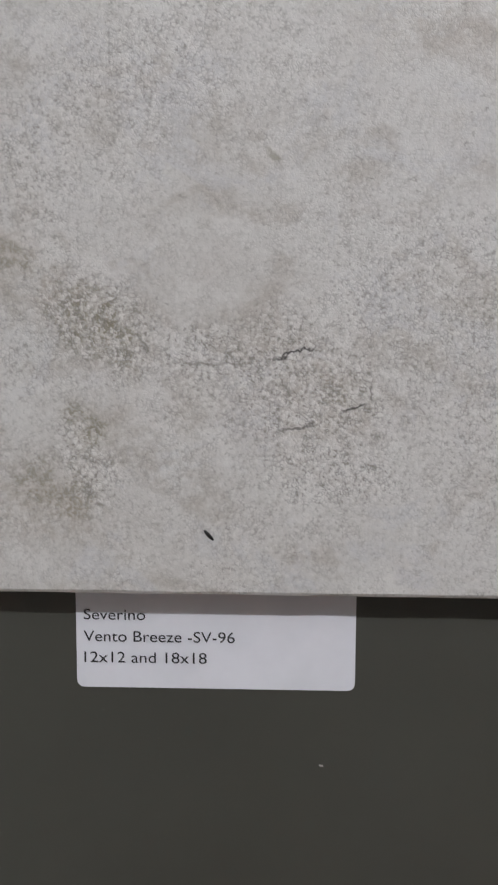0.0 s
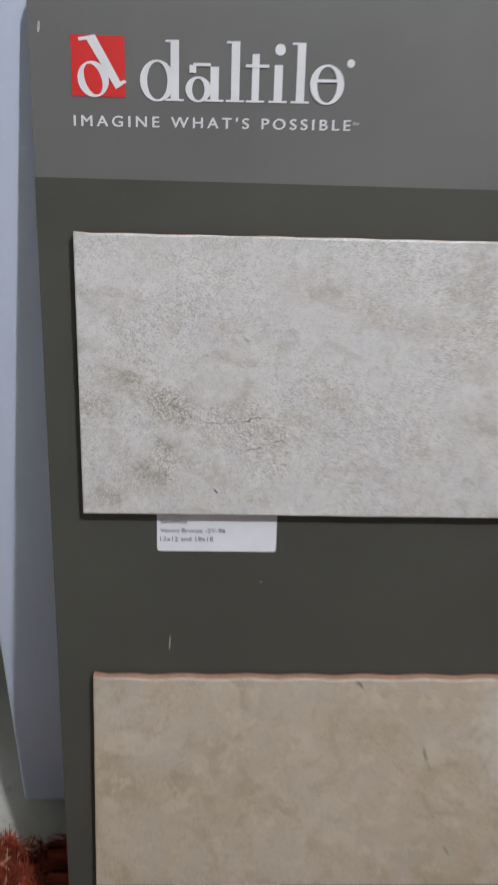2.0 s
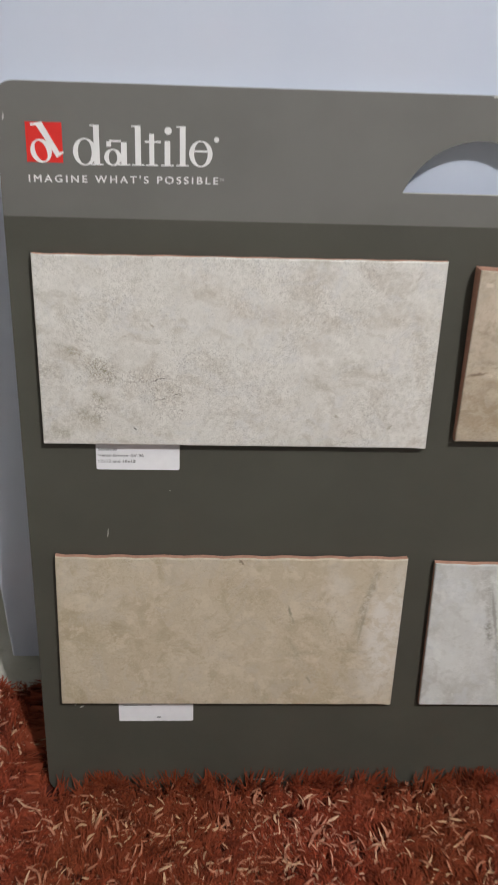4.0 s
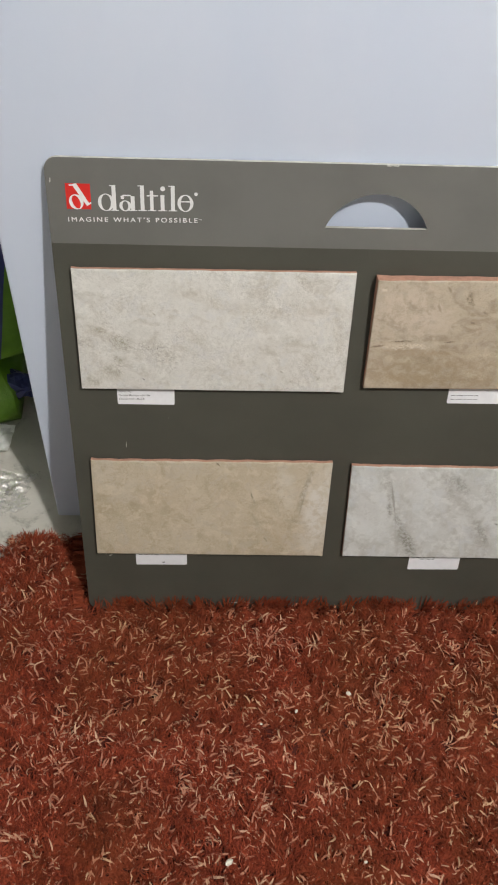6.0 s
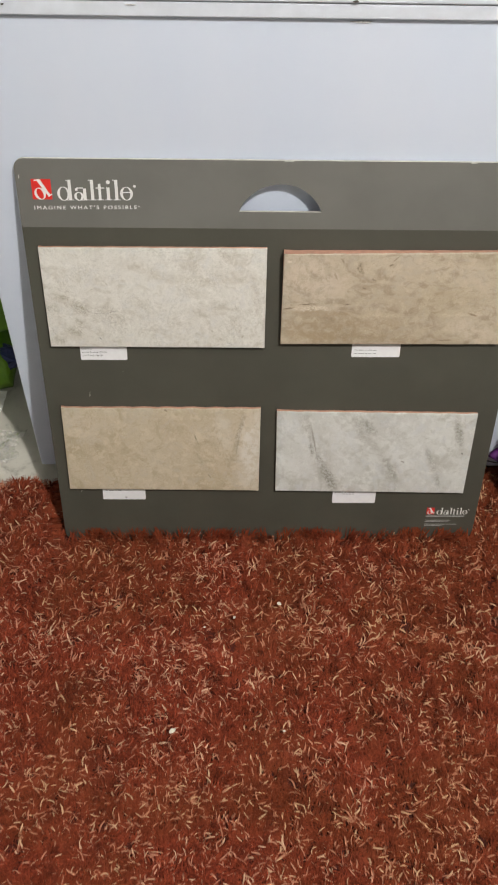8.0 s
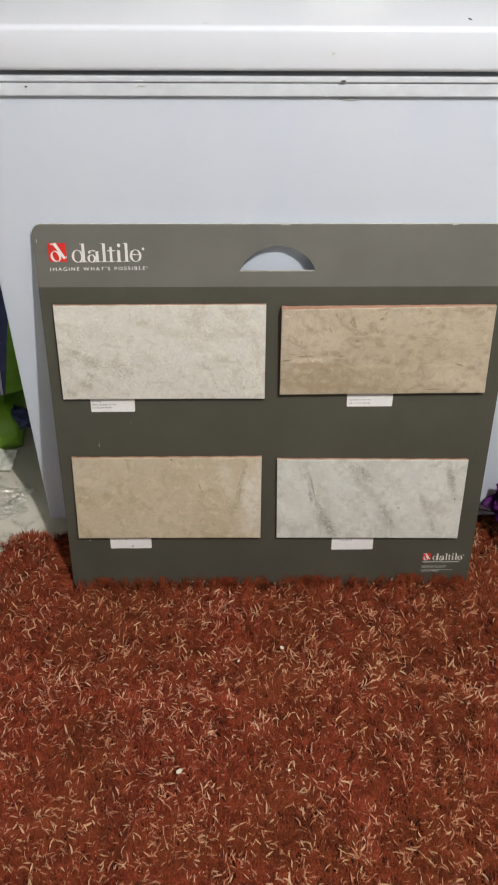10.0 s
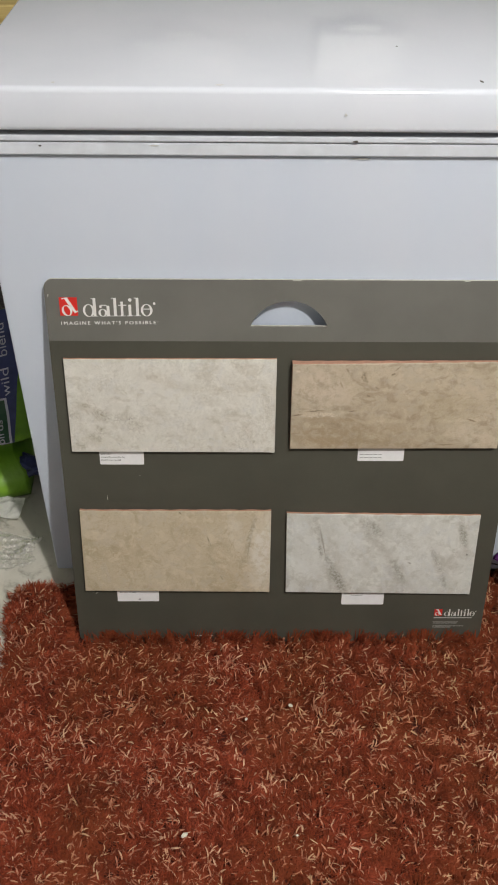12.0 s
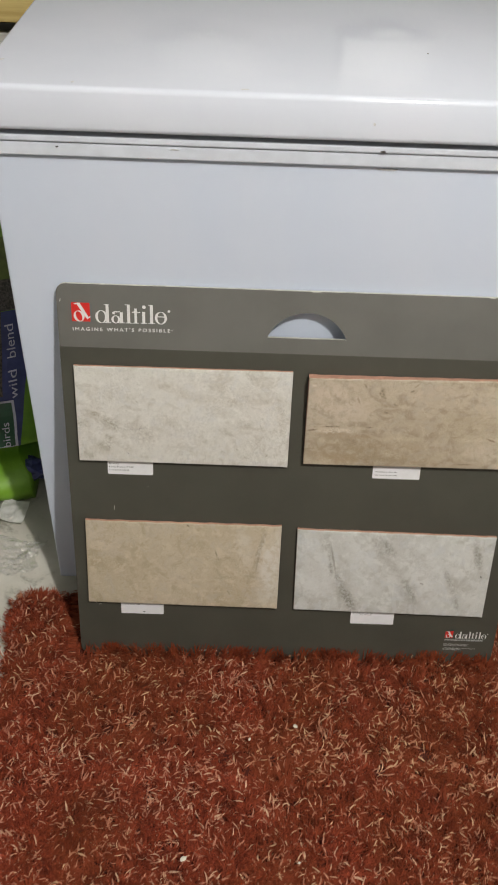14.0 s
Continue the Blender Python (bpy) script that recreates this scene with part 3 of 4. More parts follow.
def tile(parent, corners, face, label, chip, seed, stand=0.0080, lift=0.0):
    """A cut wall tile: glazed face, thin rounded arris, fired clay body whose sawn top edge is chipped in scallops."""
    (ax, az), (bx, bz), (cx, cz), (dx, dz) = corners  # lower left, lower right, upper right, upper left
    rng = random.Random(seed)
    n = 36
    low = [(ax + (bx - ax) * k / n, az + (bz - az) * k / n) for k in range(n)]
    right = [(bx + (cx - bx) * k / 12, bz + (cz - bz) * k / 12) for k in range(12)]
    high = [(cx + (dx - cx) * k / n, cz + (dz - cz) * k / n) for k in range(n)]
    left = [(dx + (ax - dx) * k / 12, dz + (az - dz) * k / 12) for k in range(12)]
    outline = low + right + high + left
    mx, mz = (ax + bx + cx + dx) / 4, (az + bz + cz + dz) / 4
    loops = []
    phase = rng.random() * 6
    for inset, y in ((0.0010, -stand), (0.0003, -stand + 0.0004), (0.0, -stand + 0.0013), (0.0002, -0.0019)):
        row = []
        for k, (x, z) in enumerate(outline):
            sx, sz = (1 if x < mx else -1), (1 if z < mz else -1)
            on_top, on_low = n + 12 <= k < 2 * n + 12, k < n
            px = x + (sx * inset if not (on_top or on_low) or abs(x - mx) > abs(bx - ax) / 2 - 0.001 else 0)
            pz = z + (sz * inset if on_top or on_low else 0)
            jag = rng.uniform(-0.00012, 0.00012)
            if on_top and y < -0.001:
                jag -= chip * (0.25 + 0.75 * abs(math.sin(x * 88 + phase)) ** 3 + 0.25 * rng.random())
            rise = lift * max(0, (cx - px) / (cx - dx)) * max(0, (pz - az) / (dz - az)) if y < -0.002 else 0.0
            row.append((px, y - rise, pz + jag))
        loops.append(row)
    bm = bmesh.new()
    vs = [[bm.verts.new(p) for p in row] for row in loops]
    bm.faces.new(vs[0])
    for i in range(3):
        for k in range(len(outline)):
            j = (k + 1) % len(outline)
            f = bm.faces.new((vs[i][j], vs[i][k], vs[i + 1][k], vs[i + 1][j]))
            f.material_index = 1 if i == 2 else 0
    bm.faces.new(vs[3][::-1]).material_index = 1
    bmesh.ops.recalc_face_normals(bm, faces=bm.faces)
    ob = part("tile", bm, [face, CLAY], parent, label)
    for k in (0.25, 0.75):
        px = ax + (bx - ax) * k
        part("foam_pad", box(bmesh.new(), px - 0.04, px + 0.04, -0.0019, -0.0001, mz - 0.03, mz + 0.03), PAPER, ob, "hidden white foam pad")
    return ob


def sample_board():
    board = thing("tile_sample_board", pose(0, 0, 0.515, -13.3), "dark grey board with four stone-look tiles, leaning on a freezer", "display board")
    bm = bmesh.new()
    head = rounded(LEFT, RIGHT, SPLIT, TOP, (0, 0, 0.013, 0.013), 8)
    half, rise = 0.054, 0.0367
    rad = (half * half + rise * rise) / (2 * rise)
    mid, low = 0.3207, 0.0477
    span = math.asin(half / rad)
    hole = [(mid + rad * math.sin(span - 2 * span * k / 28), low + rise - rad + rad * math.cos(span - 2 * span * k / 28)) for k in range(29)]
    main = rounded(LEFT, RIGHT, BOTTOM, SPLIT, (0.016, 0.016, 0, 0), 8)
    for outlines, index in (((head, hole), 0), ((main,), 1)):
        edges = []
        for pts in outlines:
            vs = [bm.verts.new((x, 0, z)) for x, z in pts]
            edges += [bm.edges.new((vs[k], vs[(k + 1) % len(vs)])) for k in range(len(vs))]
        for f in bmesh.ops.triangle_fill(bm, edges=edges, use_beauty=True)["geom"]:
            if isinstance(f, bmesh.types.BMFace):
                f.material_index = index
    bmesh.ops.remove_doubles(bm, verts=bm.verts, dist=1e-5)
    for f in bm.faces:
        f.normal_update()
        if f.normal.y > 0:
            f.normal_flip()
    made = bmesh.ops.extrude_face_region(bm, geom=list(bm.faces), use_keep_orig=True)["geom"]
    bmesh.ops.translate(bm, verts=[v for v in made if isinstance(v, bmesh.types.BMVert)], vec=(0, 0.005, 0))
    for f in bm.faces:
        if abs(f.normal.y) < 0.5:
            f.material_index = 2
    bmesh.ops.recalc_face_normals(bm, faces=bm.faces)
    for f in bm.faces:
        if all(v.co.y > 0.004 for v in f.verts) or (max(v.co.y for v in f.verts) > 0.004 and min(v.co.y for v in f.verts) < 0.001):
            f.material_index = 2
    part("panel", bm, [GREY_HEAD, GREY_DARK, CORE], board, "dark grey panel with a lighter head band and hand hole")
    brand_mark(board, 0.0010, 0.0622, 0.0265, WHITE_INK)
    words("IMAGINE WHAT'S POSSIBLE", 0.0014, 0.1340, 0.0488, 0.0050, -0.0004, WHITE_INK, board, "slogan", 0.40, 0.012, 0.00016)
    words("TM", 0.1350, 0.1380, 0.0530, 0.0012, -0.0004, WHITE_INK, board, "slogan", 0.0, 0.012)
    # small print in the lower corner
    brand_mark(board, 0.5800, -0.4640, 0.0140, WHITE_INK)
    small = bmesh.new()
    for x0, x1, z, h in ((0.5800, 0.6440, -0.4690, 0.0019), (0.5795, 0.6220, -0.4775, 0.0010), (0.5795, 0.6200, -0.4800, 0.0010), (0.5795, 0.6330, -0.4860, 0.0010), (0.5795, 0.6100, -0.4885, 0.0010)):
        flat(small, [(x0, z), (x1, z), (x1, z + h), (x0, z + h)], -0.0004)
    part("small_print", small, GREY_INK, board, "tiny pale lines of print")
    a = tile(board, ((0.0002, -0.1492), (0.3045, -0.1496), (0.3048, 0.0009), (0.0, 0.0)), FACE_A, "pale grey stone-look wall tile", 0.0004, 1)
    tile(board, ((0.3268, -0.1424), (0.6390, -0.1409), (0.6371, -0.0010), (0.3268, -0.0029)), FACE_B, "brown travertine-look wall tile", 0.0006, 2, 0.0098, 0.0075)
    tile(board, ((0.0001, -0.4069), (0.3014, -0.4092), (0.3016, -0.2524), (0.0026, -0.2522)), FACE_C, "beige travertine-look wall tile", 0.0015, 3)
    tile(board, ((0.3279, -0.4095), (0.6321, -0.4138), (0.6312, -0.2605), (0.3257, -0.2572)), FACE_D, "pale grey marble-look wall tile", 0.0010, 4)
    # a black sliver stuck to the first tile
    sliver = bmesh.new()
    bmesh.ops.create_icosphere(sliver, subdivisions=2, radius=1.0)
    sliver.transform(pose(0.0722, -0.0080, -0.1352, 0, 47, 0) @ Matrix.Diagonal((0.0017, 0.0004, 0.00042, 1)))
    part("sliver", sliver, BLACK_CHIP, a, "tiny black sliver stuck on")
    # paper labels, half under the tiles
    for x0, x1, z0, z1, kind in ((0.0397, 0.1066, -0.1745, -0.1489, "a"), (0.4312, 0.5014, -0.1676, -0.1400, "b"), (0.0505, 0.1190, -0.4335, -0.4050, "c"), (0.4220, 0.4922, -0.4402, -0.4090, "d")):
        lab = part("label", slab(rounded(x0, x1, z0, z1, (0.0018,) * 4, 4), -0.00035, 0.0), PAPER, board, "white printed paper label")
        if kind == "a":
            words("Severino", 0.0416, 0.0564, -0.1577, 0.0026, -0.0005, BLACK_INK, lab)
            words("Vento Breeze -SV-96", 0.0415, 0.0778, -0.1631, 0.0027, -0.0005, BLACK_INK, lab)
            words("12x12 and 18x18", 0.0416, 0.0711, -0.1683, 0.0027, -0.0005, BLACK_INK, lab)
            continue
        bars = bmesh.new()
        lines = {"b": ((0.05, 0.52, 0.0110), (0.05, 0.47, 0.0055)), "c": ((0.06, 0.45, 0.0180),), "d": ((0.04, 0.48, 0.0215), (0.22, 0.50, 0.0180))}[kind]
        for f0, f1, up in lines:
            x, end, k = x0 + (x1 - x0) * f0, x0 + (x1 - x0) * f1, 0
            while x < end:
                w = (0.005, 0.008, 0.003, 0.006)[k % 4]
                flat(bars, [(x, z0 + up), (x + w, z0 + up), (x + w, z0 + up + 0.0009), (x, z0 + up + 0.0009)], -0.0005)
                x, k = x + w + 0.0014, k + 1
        part("print", bars, PRINT_INK, lab, "small lines of print")
        if kind == "c":
            dot = bmesh.new()
            flat(dot, [(0.0875 + 0.0022 * math.cos(t), -0.4290 + 0.0008 * math.sin(t)) for t in [j * math.pi / 5 for j in range(10)]], -0.0005)
            part("ink_spot", dot, BLACK_INK, lab, "dark spot")
    # scratches and a bare strip where the facing has come away
    for x, z, w, h, turn in ((0.0468, -0.2336, 0.0007, 0.0090, 4), (0.0988, -0.1935, 0.0012, 0.0004, 10), (0.017, -0.4165, 0.0045, 0.0012, -25), (-0.0135, 0.0915, 0.0012, 0.0050, 8), (0.011, -0.4145, 0.0020, 0.0008, 0)):
        bm = slab([(w / 2 * math.cos(t), h / 2 * math.sin(t)) for t in [j * math.pi / 5 for j in range(10)]], -0.0003, 0.0)
        bm.transform(pose(x, 0, z, 0, turn))
        part("scratch", bm, CORE, board, "pale scratch")
    for x, z, w in ((0.190, -0.5062, 0.034), (0.630, -0.5085, 0.018), (0.330, TOP - 0.0006, 0.012), (0.565, TOP - 0.0006, 0.008)):
        rng = random.Random(int(x * 1000))
        pts = [(x - w / 2 + w * k / 8, z - rng.uniform(0.0004, 0.0010)) for k in range(9)] + [(x + w / 2 - w * k / 8, z + rng.uniform(0.0002, 0.0010)) for k in range(9)]
        part("bare_strip", slab(pts, -0.0003, 0.0), CORE, board, "frayed pale edge")


sample_board()


# ---- shag rug ----
def rug():
    def yarn(name, colours, through_light):
        k = Nodes(name)
        pick = k.tree.nodes.new("ShaderNodeNewGeometry").outputs["Random Per Island"]
        first, second, browned = colours
        tone = k.mix(pick, first, second)
        tone = k.mix(k.span(k.noise(4.5, 5, 0.6, None, 0.5), 0.40, 0.62), tone, browned)
        tone = k.mix(k.math("MULTIPLY", k.span(k.noise(22, 4, 0.6, None, 0.3, (4, 2, 0)), 0.52, 0.68), 0.35), tone, tuple(c * 0.5 for c in first))
        k.set(Base_Color=tone, Roughness=0.8)
        k.shader.inputs["Specular IOR Level"].default_value = 0.30
        k.shader.inputs["Sheen Weight"].default_value = 0.10
        k.shader.inputs["Sheen Roughness"].default_value = 0.5
        k.put(k.shader.inputs["Sheen Tint"], second)
        glow = k.tree.nodes.new("ShaderNodeBsdfTranslucent")
        k.put(glow.inputs["Color"], tone)
        both = k.tree.nodes.new("ShaderNodeMixShader")
        both.inputs["Fac"].default_value = through_light
        k.put(both.inputs[1], k.shader.outputs[0]), k.put(both.inputs[2], glow.outputs[0])
        k.put(k.tree.nodes["Material Output"].inputs["Surface"], both.outputs[0])
        return k.mat

    red = yarn("red_yarn", ((0.150, 0.020, 0.008), (0.375, 0.068, 0.028), (0.225, 0.045, 0.015)), 0.13)
    rose = yarn("rose_yarn", ((0.38, 0.135, 0.085), (0.56, 0.265, 0.175), (0.44, 0.185, 0.105)), 0.15)
    beige = yarn("beige_yarn", ((0.53, 0.285, 0.180), (0.70, 0.460, 0.320), (0.58, 0.360, 0.205)), 0.15)
    X0, X1, Y0, Y1 = -0.150, 0.98, -1.08, 0.005
    th = thing("shag_rug", pose(0, 0, 0), "dark red-brown shag rug flecked with beige yarn", "rug")
    base = bmesh.new()
    box(base, X0 + 0.012, X1, Y0, Y1 - 0.012, 0.0, 0.008)
    for v in base.verts:
        v.co.y += 0.058 * (v.co.x - X0)
    # darkened copy of the red yarn: shade between the tufts is in its colour
    part("backing", base, yarn("shaded_backing", ((0.055, 0.007, 0.003), (0.085, 0.012, 0.005), (0.060, 0.010, 0.004)), 0.0), th, "woven backing, red darkened for the shade deep in the pile")
    rng = np.random.default_rng(7)
    hollows = np.stack([rng.uniform(X0, X1, 170), rng.uniform(Y0, Y1, 170), rng.uniform(0.006, 0.019, 170)], 1)

    def strands(name, count, pale, steps, mats, label):
        """Curled strands of yarn, each a thin folded ribbon."""
        x, y = rng.uniform(X0 + 0.012, X1 - 0.01, count), rng.uniform(Y0 + 0.01, Y1 - 0.012, count)
        y = y + 0.058 * (x - X0)
        if pale:
            # flecks stand in loose bunches, and are sparse in some places
            cx, cy = rng.uniform(X0 + 0.02, X1 - 0.02, count // 4), rng.uniform(Y0 + 0.02, Y1 - 0.02, count // 4)
            tuft = rng.integers(0, count // 4, count)
            near = rng.random(count) < 0.5
            x = np.where(near, cx[tuft] + rng.normal(0, 0.005, count), x)
            y = np.where(near, cy[tuft] + 0.058 * (cx[tuft] - X0) + rng.normal(0, 0.005, count), y)
            thick = 0.5 + 0.5 * np.sin(17 * x + 2 * np.sin(13 * y)) * np.sin(19 * y + 1.5 * np.sin(15 * x + 1))
            some = rng.random(count) < 0.45 + 0.55 * thick
            x, y = x[some], y[some]
            bunch = np.arange(len(x))
        else:
            # the red yarn stands in tufts, each with its own height and lean
            cx, cy = x[:count // 17], y[:count // 17]
            bunch = rng.integers(0, count // 17, count)
            x, y = cx[bunch] + rng.normal(0, 0.0024, count), cy[bunch] + rng.normal(0, 0.0024, count)
            x, y = np.clip(x, X0 + 0.008, X1 - 0.006), np.minimum(y, Y1 - 0.010 + 0.058 * (x - X0))
        # no pile stands inside the board's foot; behind its corner thinned to deepen shade
        keep = ~((x > LEFT - 0.002) & (x < RIGHT + 0.002) & (y > -0.1212) & (y < -0.1143))
        keep &= ~((np.abs(x - LEFT) < 0.022) & (np.abs(y + 0.118) < 0.022) & pale)
        shade_thin = (x > LEFT - 0.004) & (x < 0.03) & (y > -0.112) & (y < 0.0)
        keep &= ~(shade_thin & (rng.random(len(x)) < (1.0 if pale else 0.5)))
        x, y, bunch = x[keep], y[keep], bunch[keep]
        n = len(x)
        # neighbouring strands lie much the same way
        lie = 2.2 * np.sin(x * 47 + 2 * np.sin(y * 31)) + 2.0 * np.sin(y * 41 + 1.7 * np.sin(x * 27) + 1)
        own = rng.uniform(0, 2 * np.pi, count)[bunch]
        turn = np.where(rng.random(count)[bunch] < 0.45, lie, own) + rng.normal(0, 0.5, n)
        if pale:
            length, lean = rng.uniform(0.013, 0.027, n), rng.uniform(0.05, 0.70, n)
            width, top = rng.uniform(0.00055, 0.00125, n), 0.0225 + 0.009 * rng.random(n)
            curl = rng.normal(0, 1.1, n)
        else:
            length = rng.uniform(0.017, 0.025, n)
            lean = np.clip(rng.uniform(0.05, 0.80, count)[bunch] + rng.normal(0, 0.13, n), 0.0, 1.1)
            width = rng.uniform(0.00042, 0.00085, n)
            top = rng.uniform(0.013, 0.024, count)[bunch] + 0.003 * rng.random(n)
            curl = rng.normal(0, 0.9, n)
        # partings and hollows where the pile lies lower; behind the board lowered for shade
        low = np.exp(-(((y + 0.310 + 0.020 * np.sin(11 * x) + 0.012 * np.sin(31 * x)) / 0.019) ** 2)) * (x > 0.05) * (0.65 + 0.35 * np.sin(23 * x + 1))
        low = np.maximum(low, np.exp(-(((x - 0.47 + 0.03 * np.sin(9 * y)) / 0.010) ** 2)) * (0.5 + 0.5 * np.sin(19 * y)) * 0.8)
        low = np.maximum(low, np.exp(-(((y + 0.520 - 0.10 * x) / 0.012) ** 2)) * (0.5 + 0.5 * np.sin(17 * x + 2)) * 0.7)
        for hx, hy, hr in hollows:
            low = np.maximum(low, 0.85 * np.exp(-((x - hx) ** 2 + (y - hy) ** 2) / hr ** 2))
        shade_low = (y > -0.112) * (x > LEFT - 0.004) * (x < RIGHT)
        top = top * (1 - 0.64 * low) * (1 - 0.55 * shade_low)
        foot = np.exp(-(((y + 0.119) / 0.016) ** 2)) * (y < -0.117) * (x > LEFT) * (x < RIGHT)
        top, lean = np.maximum(top, (0.024 if pale else 0.039) * foot), lean * (1 - 0.8 * foot)
        length = length + (0.0 if pale else 0.015) * foot
        px, py, pz = x.copy(), y.copy(), np.full(n, 0.006)
        rows = []
        for k in range(steps + 1):
            w = width * (0.85 + 0.35 * math.sin(math.pi * k / steps) if k < steps else 0.45)
            sx, sy = -np.sin(turn), np.cos(turn)
            row = [np.stack([px - sx * w, py - sy * w, pz], -1), np.stack([px + sx * w, py + sy * w, pz + w * 0.5], -1)]
            if pale:
                row.insert(1, np.stack([px, py, pz + w * 0.9], -1))
            rows.append(np.stack(row, 1))
            d = length / steps
            px, py = px + np.cos(turn) * np.sin(lean) * d, py + np.sin(turn) * np.sin(lean) * d
            pz = np.minimum(pz + np.cos(lean) * d, top)
            lean, turn = np.minimum(lean + (1.15 if pale else 0.7) / steps, 1.8), turn + curl * 1.4 / steps
        co = np.stack(rows, 1)  # strand, step, side, xyz
        co[..., 0] -= 0.12 * np.maximum(0.0, co[..., 1] + 0.2) * (co[..., 0] < -0.03)
        # strands stop at the freezer and at the board
        co[..., 1] = np.minimum(co[..., 1], 0.030)
        over = (co[..., 0] > LEFT) & (co[..., 0] < RIGHT)
        front = (y < -0.1175)[:, None, None] & over
        co[..., 1] = np.where(front, np.minimum(co[..., 1], -0.1182 + (co[..., 2] - 0.019) * 0.2364), co[..., 1])
        behind = (y >= -0.1175)[:, None, None] & over
        co[..., 1] = np.where(behind, np.maximum(co[..., 1], -0.1112 + (co[..., 2] - 0.019) * 0.2364), co[..., 1])
        sides = co.shape[2]
        per = (steps + 1) * sides
        quads = [(a, a + 1, a + 1 + sides, a + sides) for k in range(steps) for a in range(k * sides, k * sides + sides - 1)]
        faces = (np.arange(n)[:, None, None] * per + np.array(quads)[None]).reshape(-1)
        me = bpy.data.meshes.new(name)
        me.vertices.add(n * per)
        me.vertices.foreach_set("co", co.reshape(-1).astype(np.float32))
        total = n * len(quads)
        me.loops.add(total * 4)
        me.loops.foreach_set("vertex_index", faces.astype(np.int32))
        me.polygons.add(total)
        me.polygons.foreach_set("loop_start", np.arange(total, dtype=np.int32) * 4)
        me.polygons.foreach_set("use_smooth", np.ones(total, dtype=bool))
        me.update(calc_edges=True)
        for m in mats:
            me.materials.append(m)
        if len(mats) > 1:
            me.polygons.foreach_set("material_index", np.repeat((rng.random(n) < 0.30).astype(np.int32), len(quads)))
        pile = new(name, me)
        pile.parent = th
        tagged(pile, label, kind="stuff")

    strands("yarn", 450000, False, 2, [red], "dense curled red-brown yarn pile")
    strands("fleck", 33000, True, 5, [rose, beige], "loose curls of rose and beige yarn")
    return th


rug()


# ---- small litter on the rug ----
CRUMB = plain("pale_crumb", (0.72, 0.68, 0.58), 0.6)


def crumb(x, y, z, r, flat_turn):
    bm = bmesh.new()
    bmesh.ops.create_icosphere(bm, subdivisions=2, radius=1.0)
    for v in bm.verts:
        v.co *= 1 + 0.25 * noise.noise(v.co * 1.7 + Vector((x * 50, y * 50, 0)))
    bm.transform(Matrix.Diagonal((r * 1.25, r * 0.8, r * 0.6, 1)))
    ob = part("crumb", bm, CRUMB)
    ob.matrix_basis = pose(x, y, z, 20, 10, flat_turn)
    tagged(ob, "small pale crumb lying in the rug pile", "crumb", "crumbs in the rug")


for c in ((0.1761, -0.461, 0.031, 0.0040, 30), (0.3329, -0.257, 0.031, 0.0030, -20), (0.263, -0.281, 0.031, 0.0024, 60), (0.333, -0.462, 0.031, 0.0018, 10), (0.2175, -0.298, 0.031, 0.0015, 0)):
    crumb(*c)


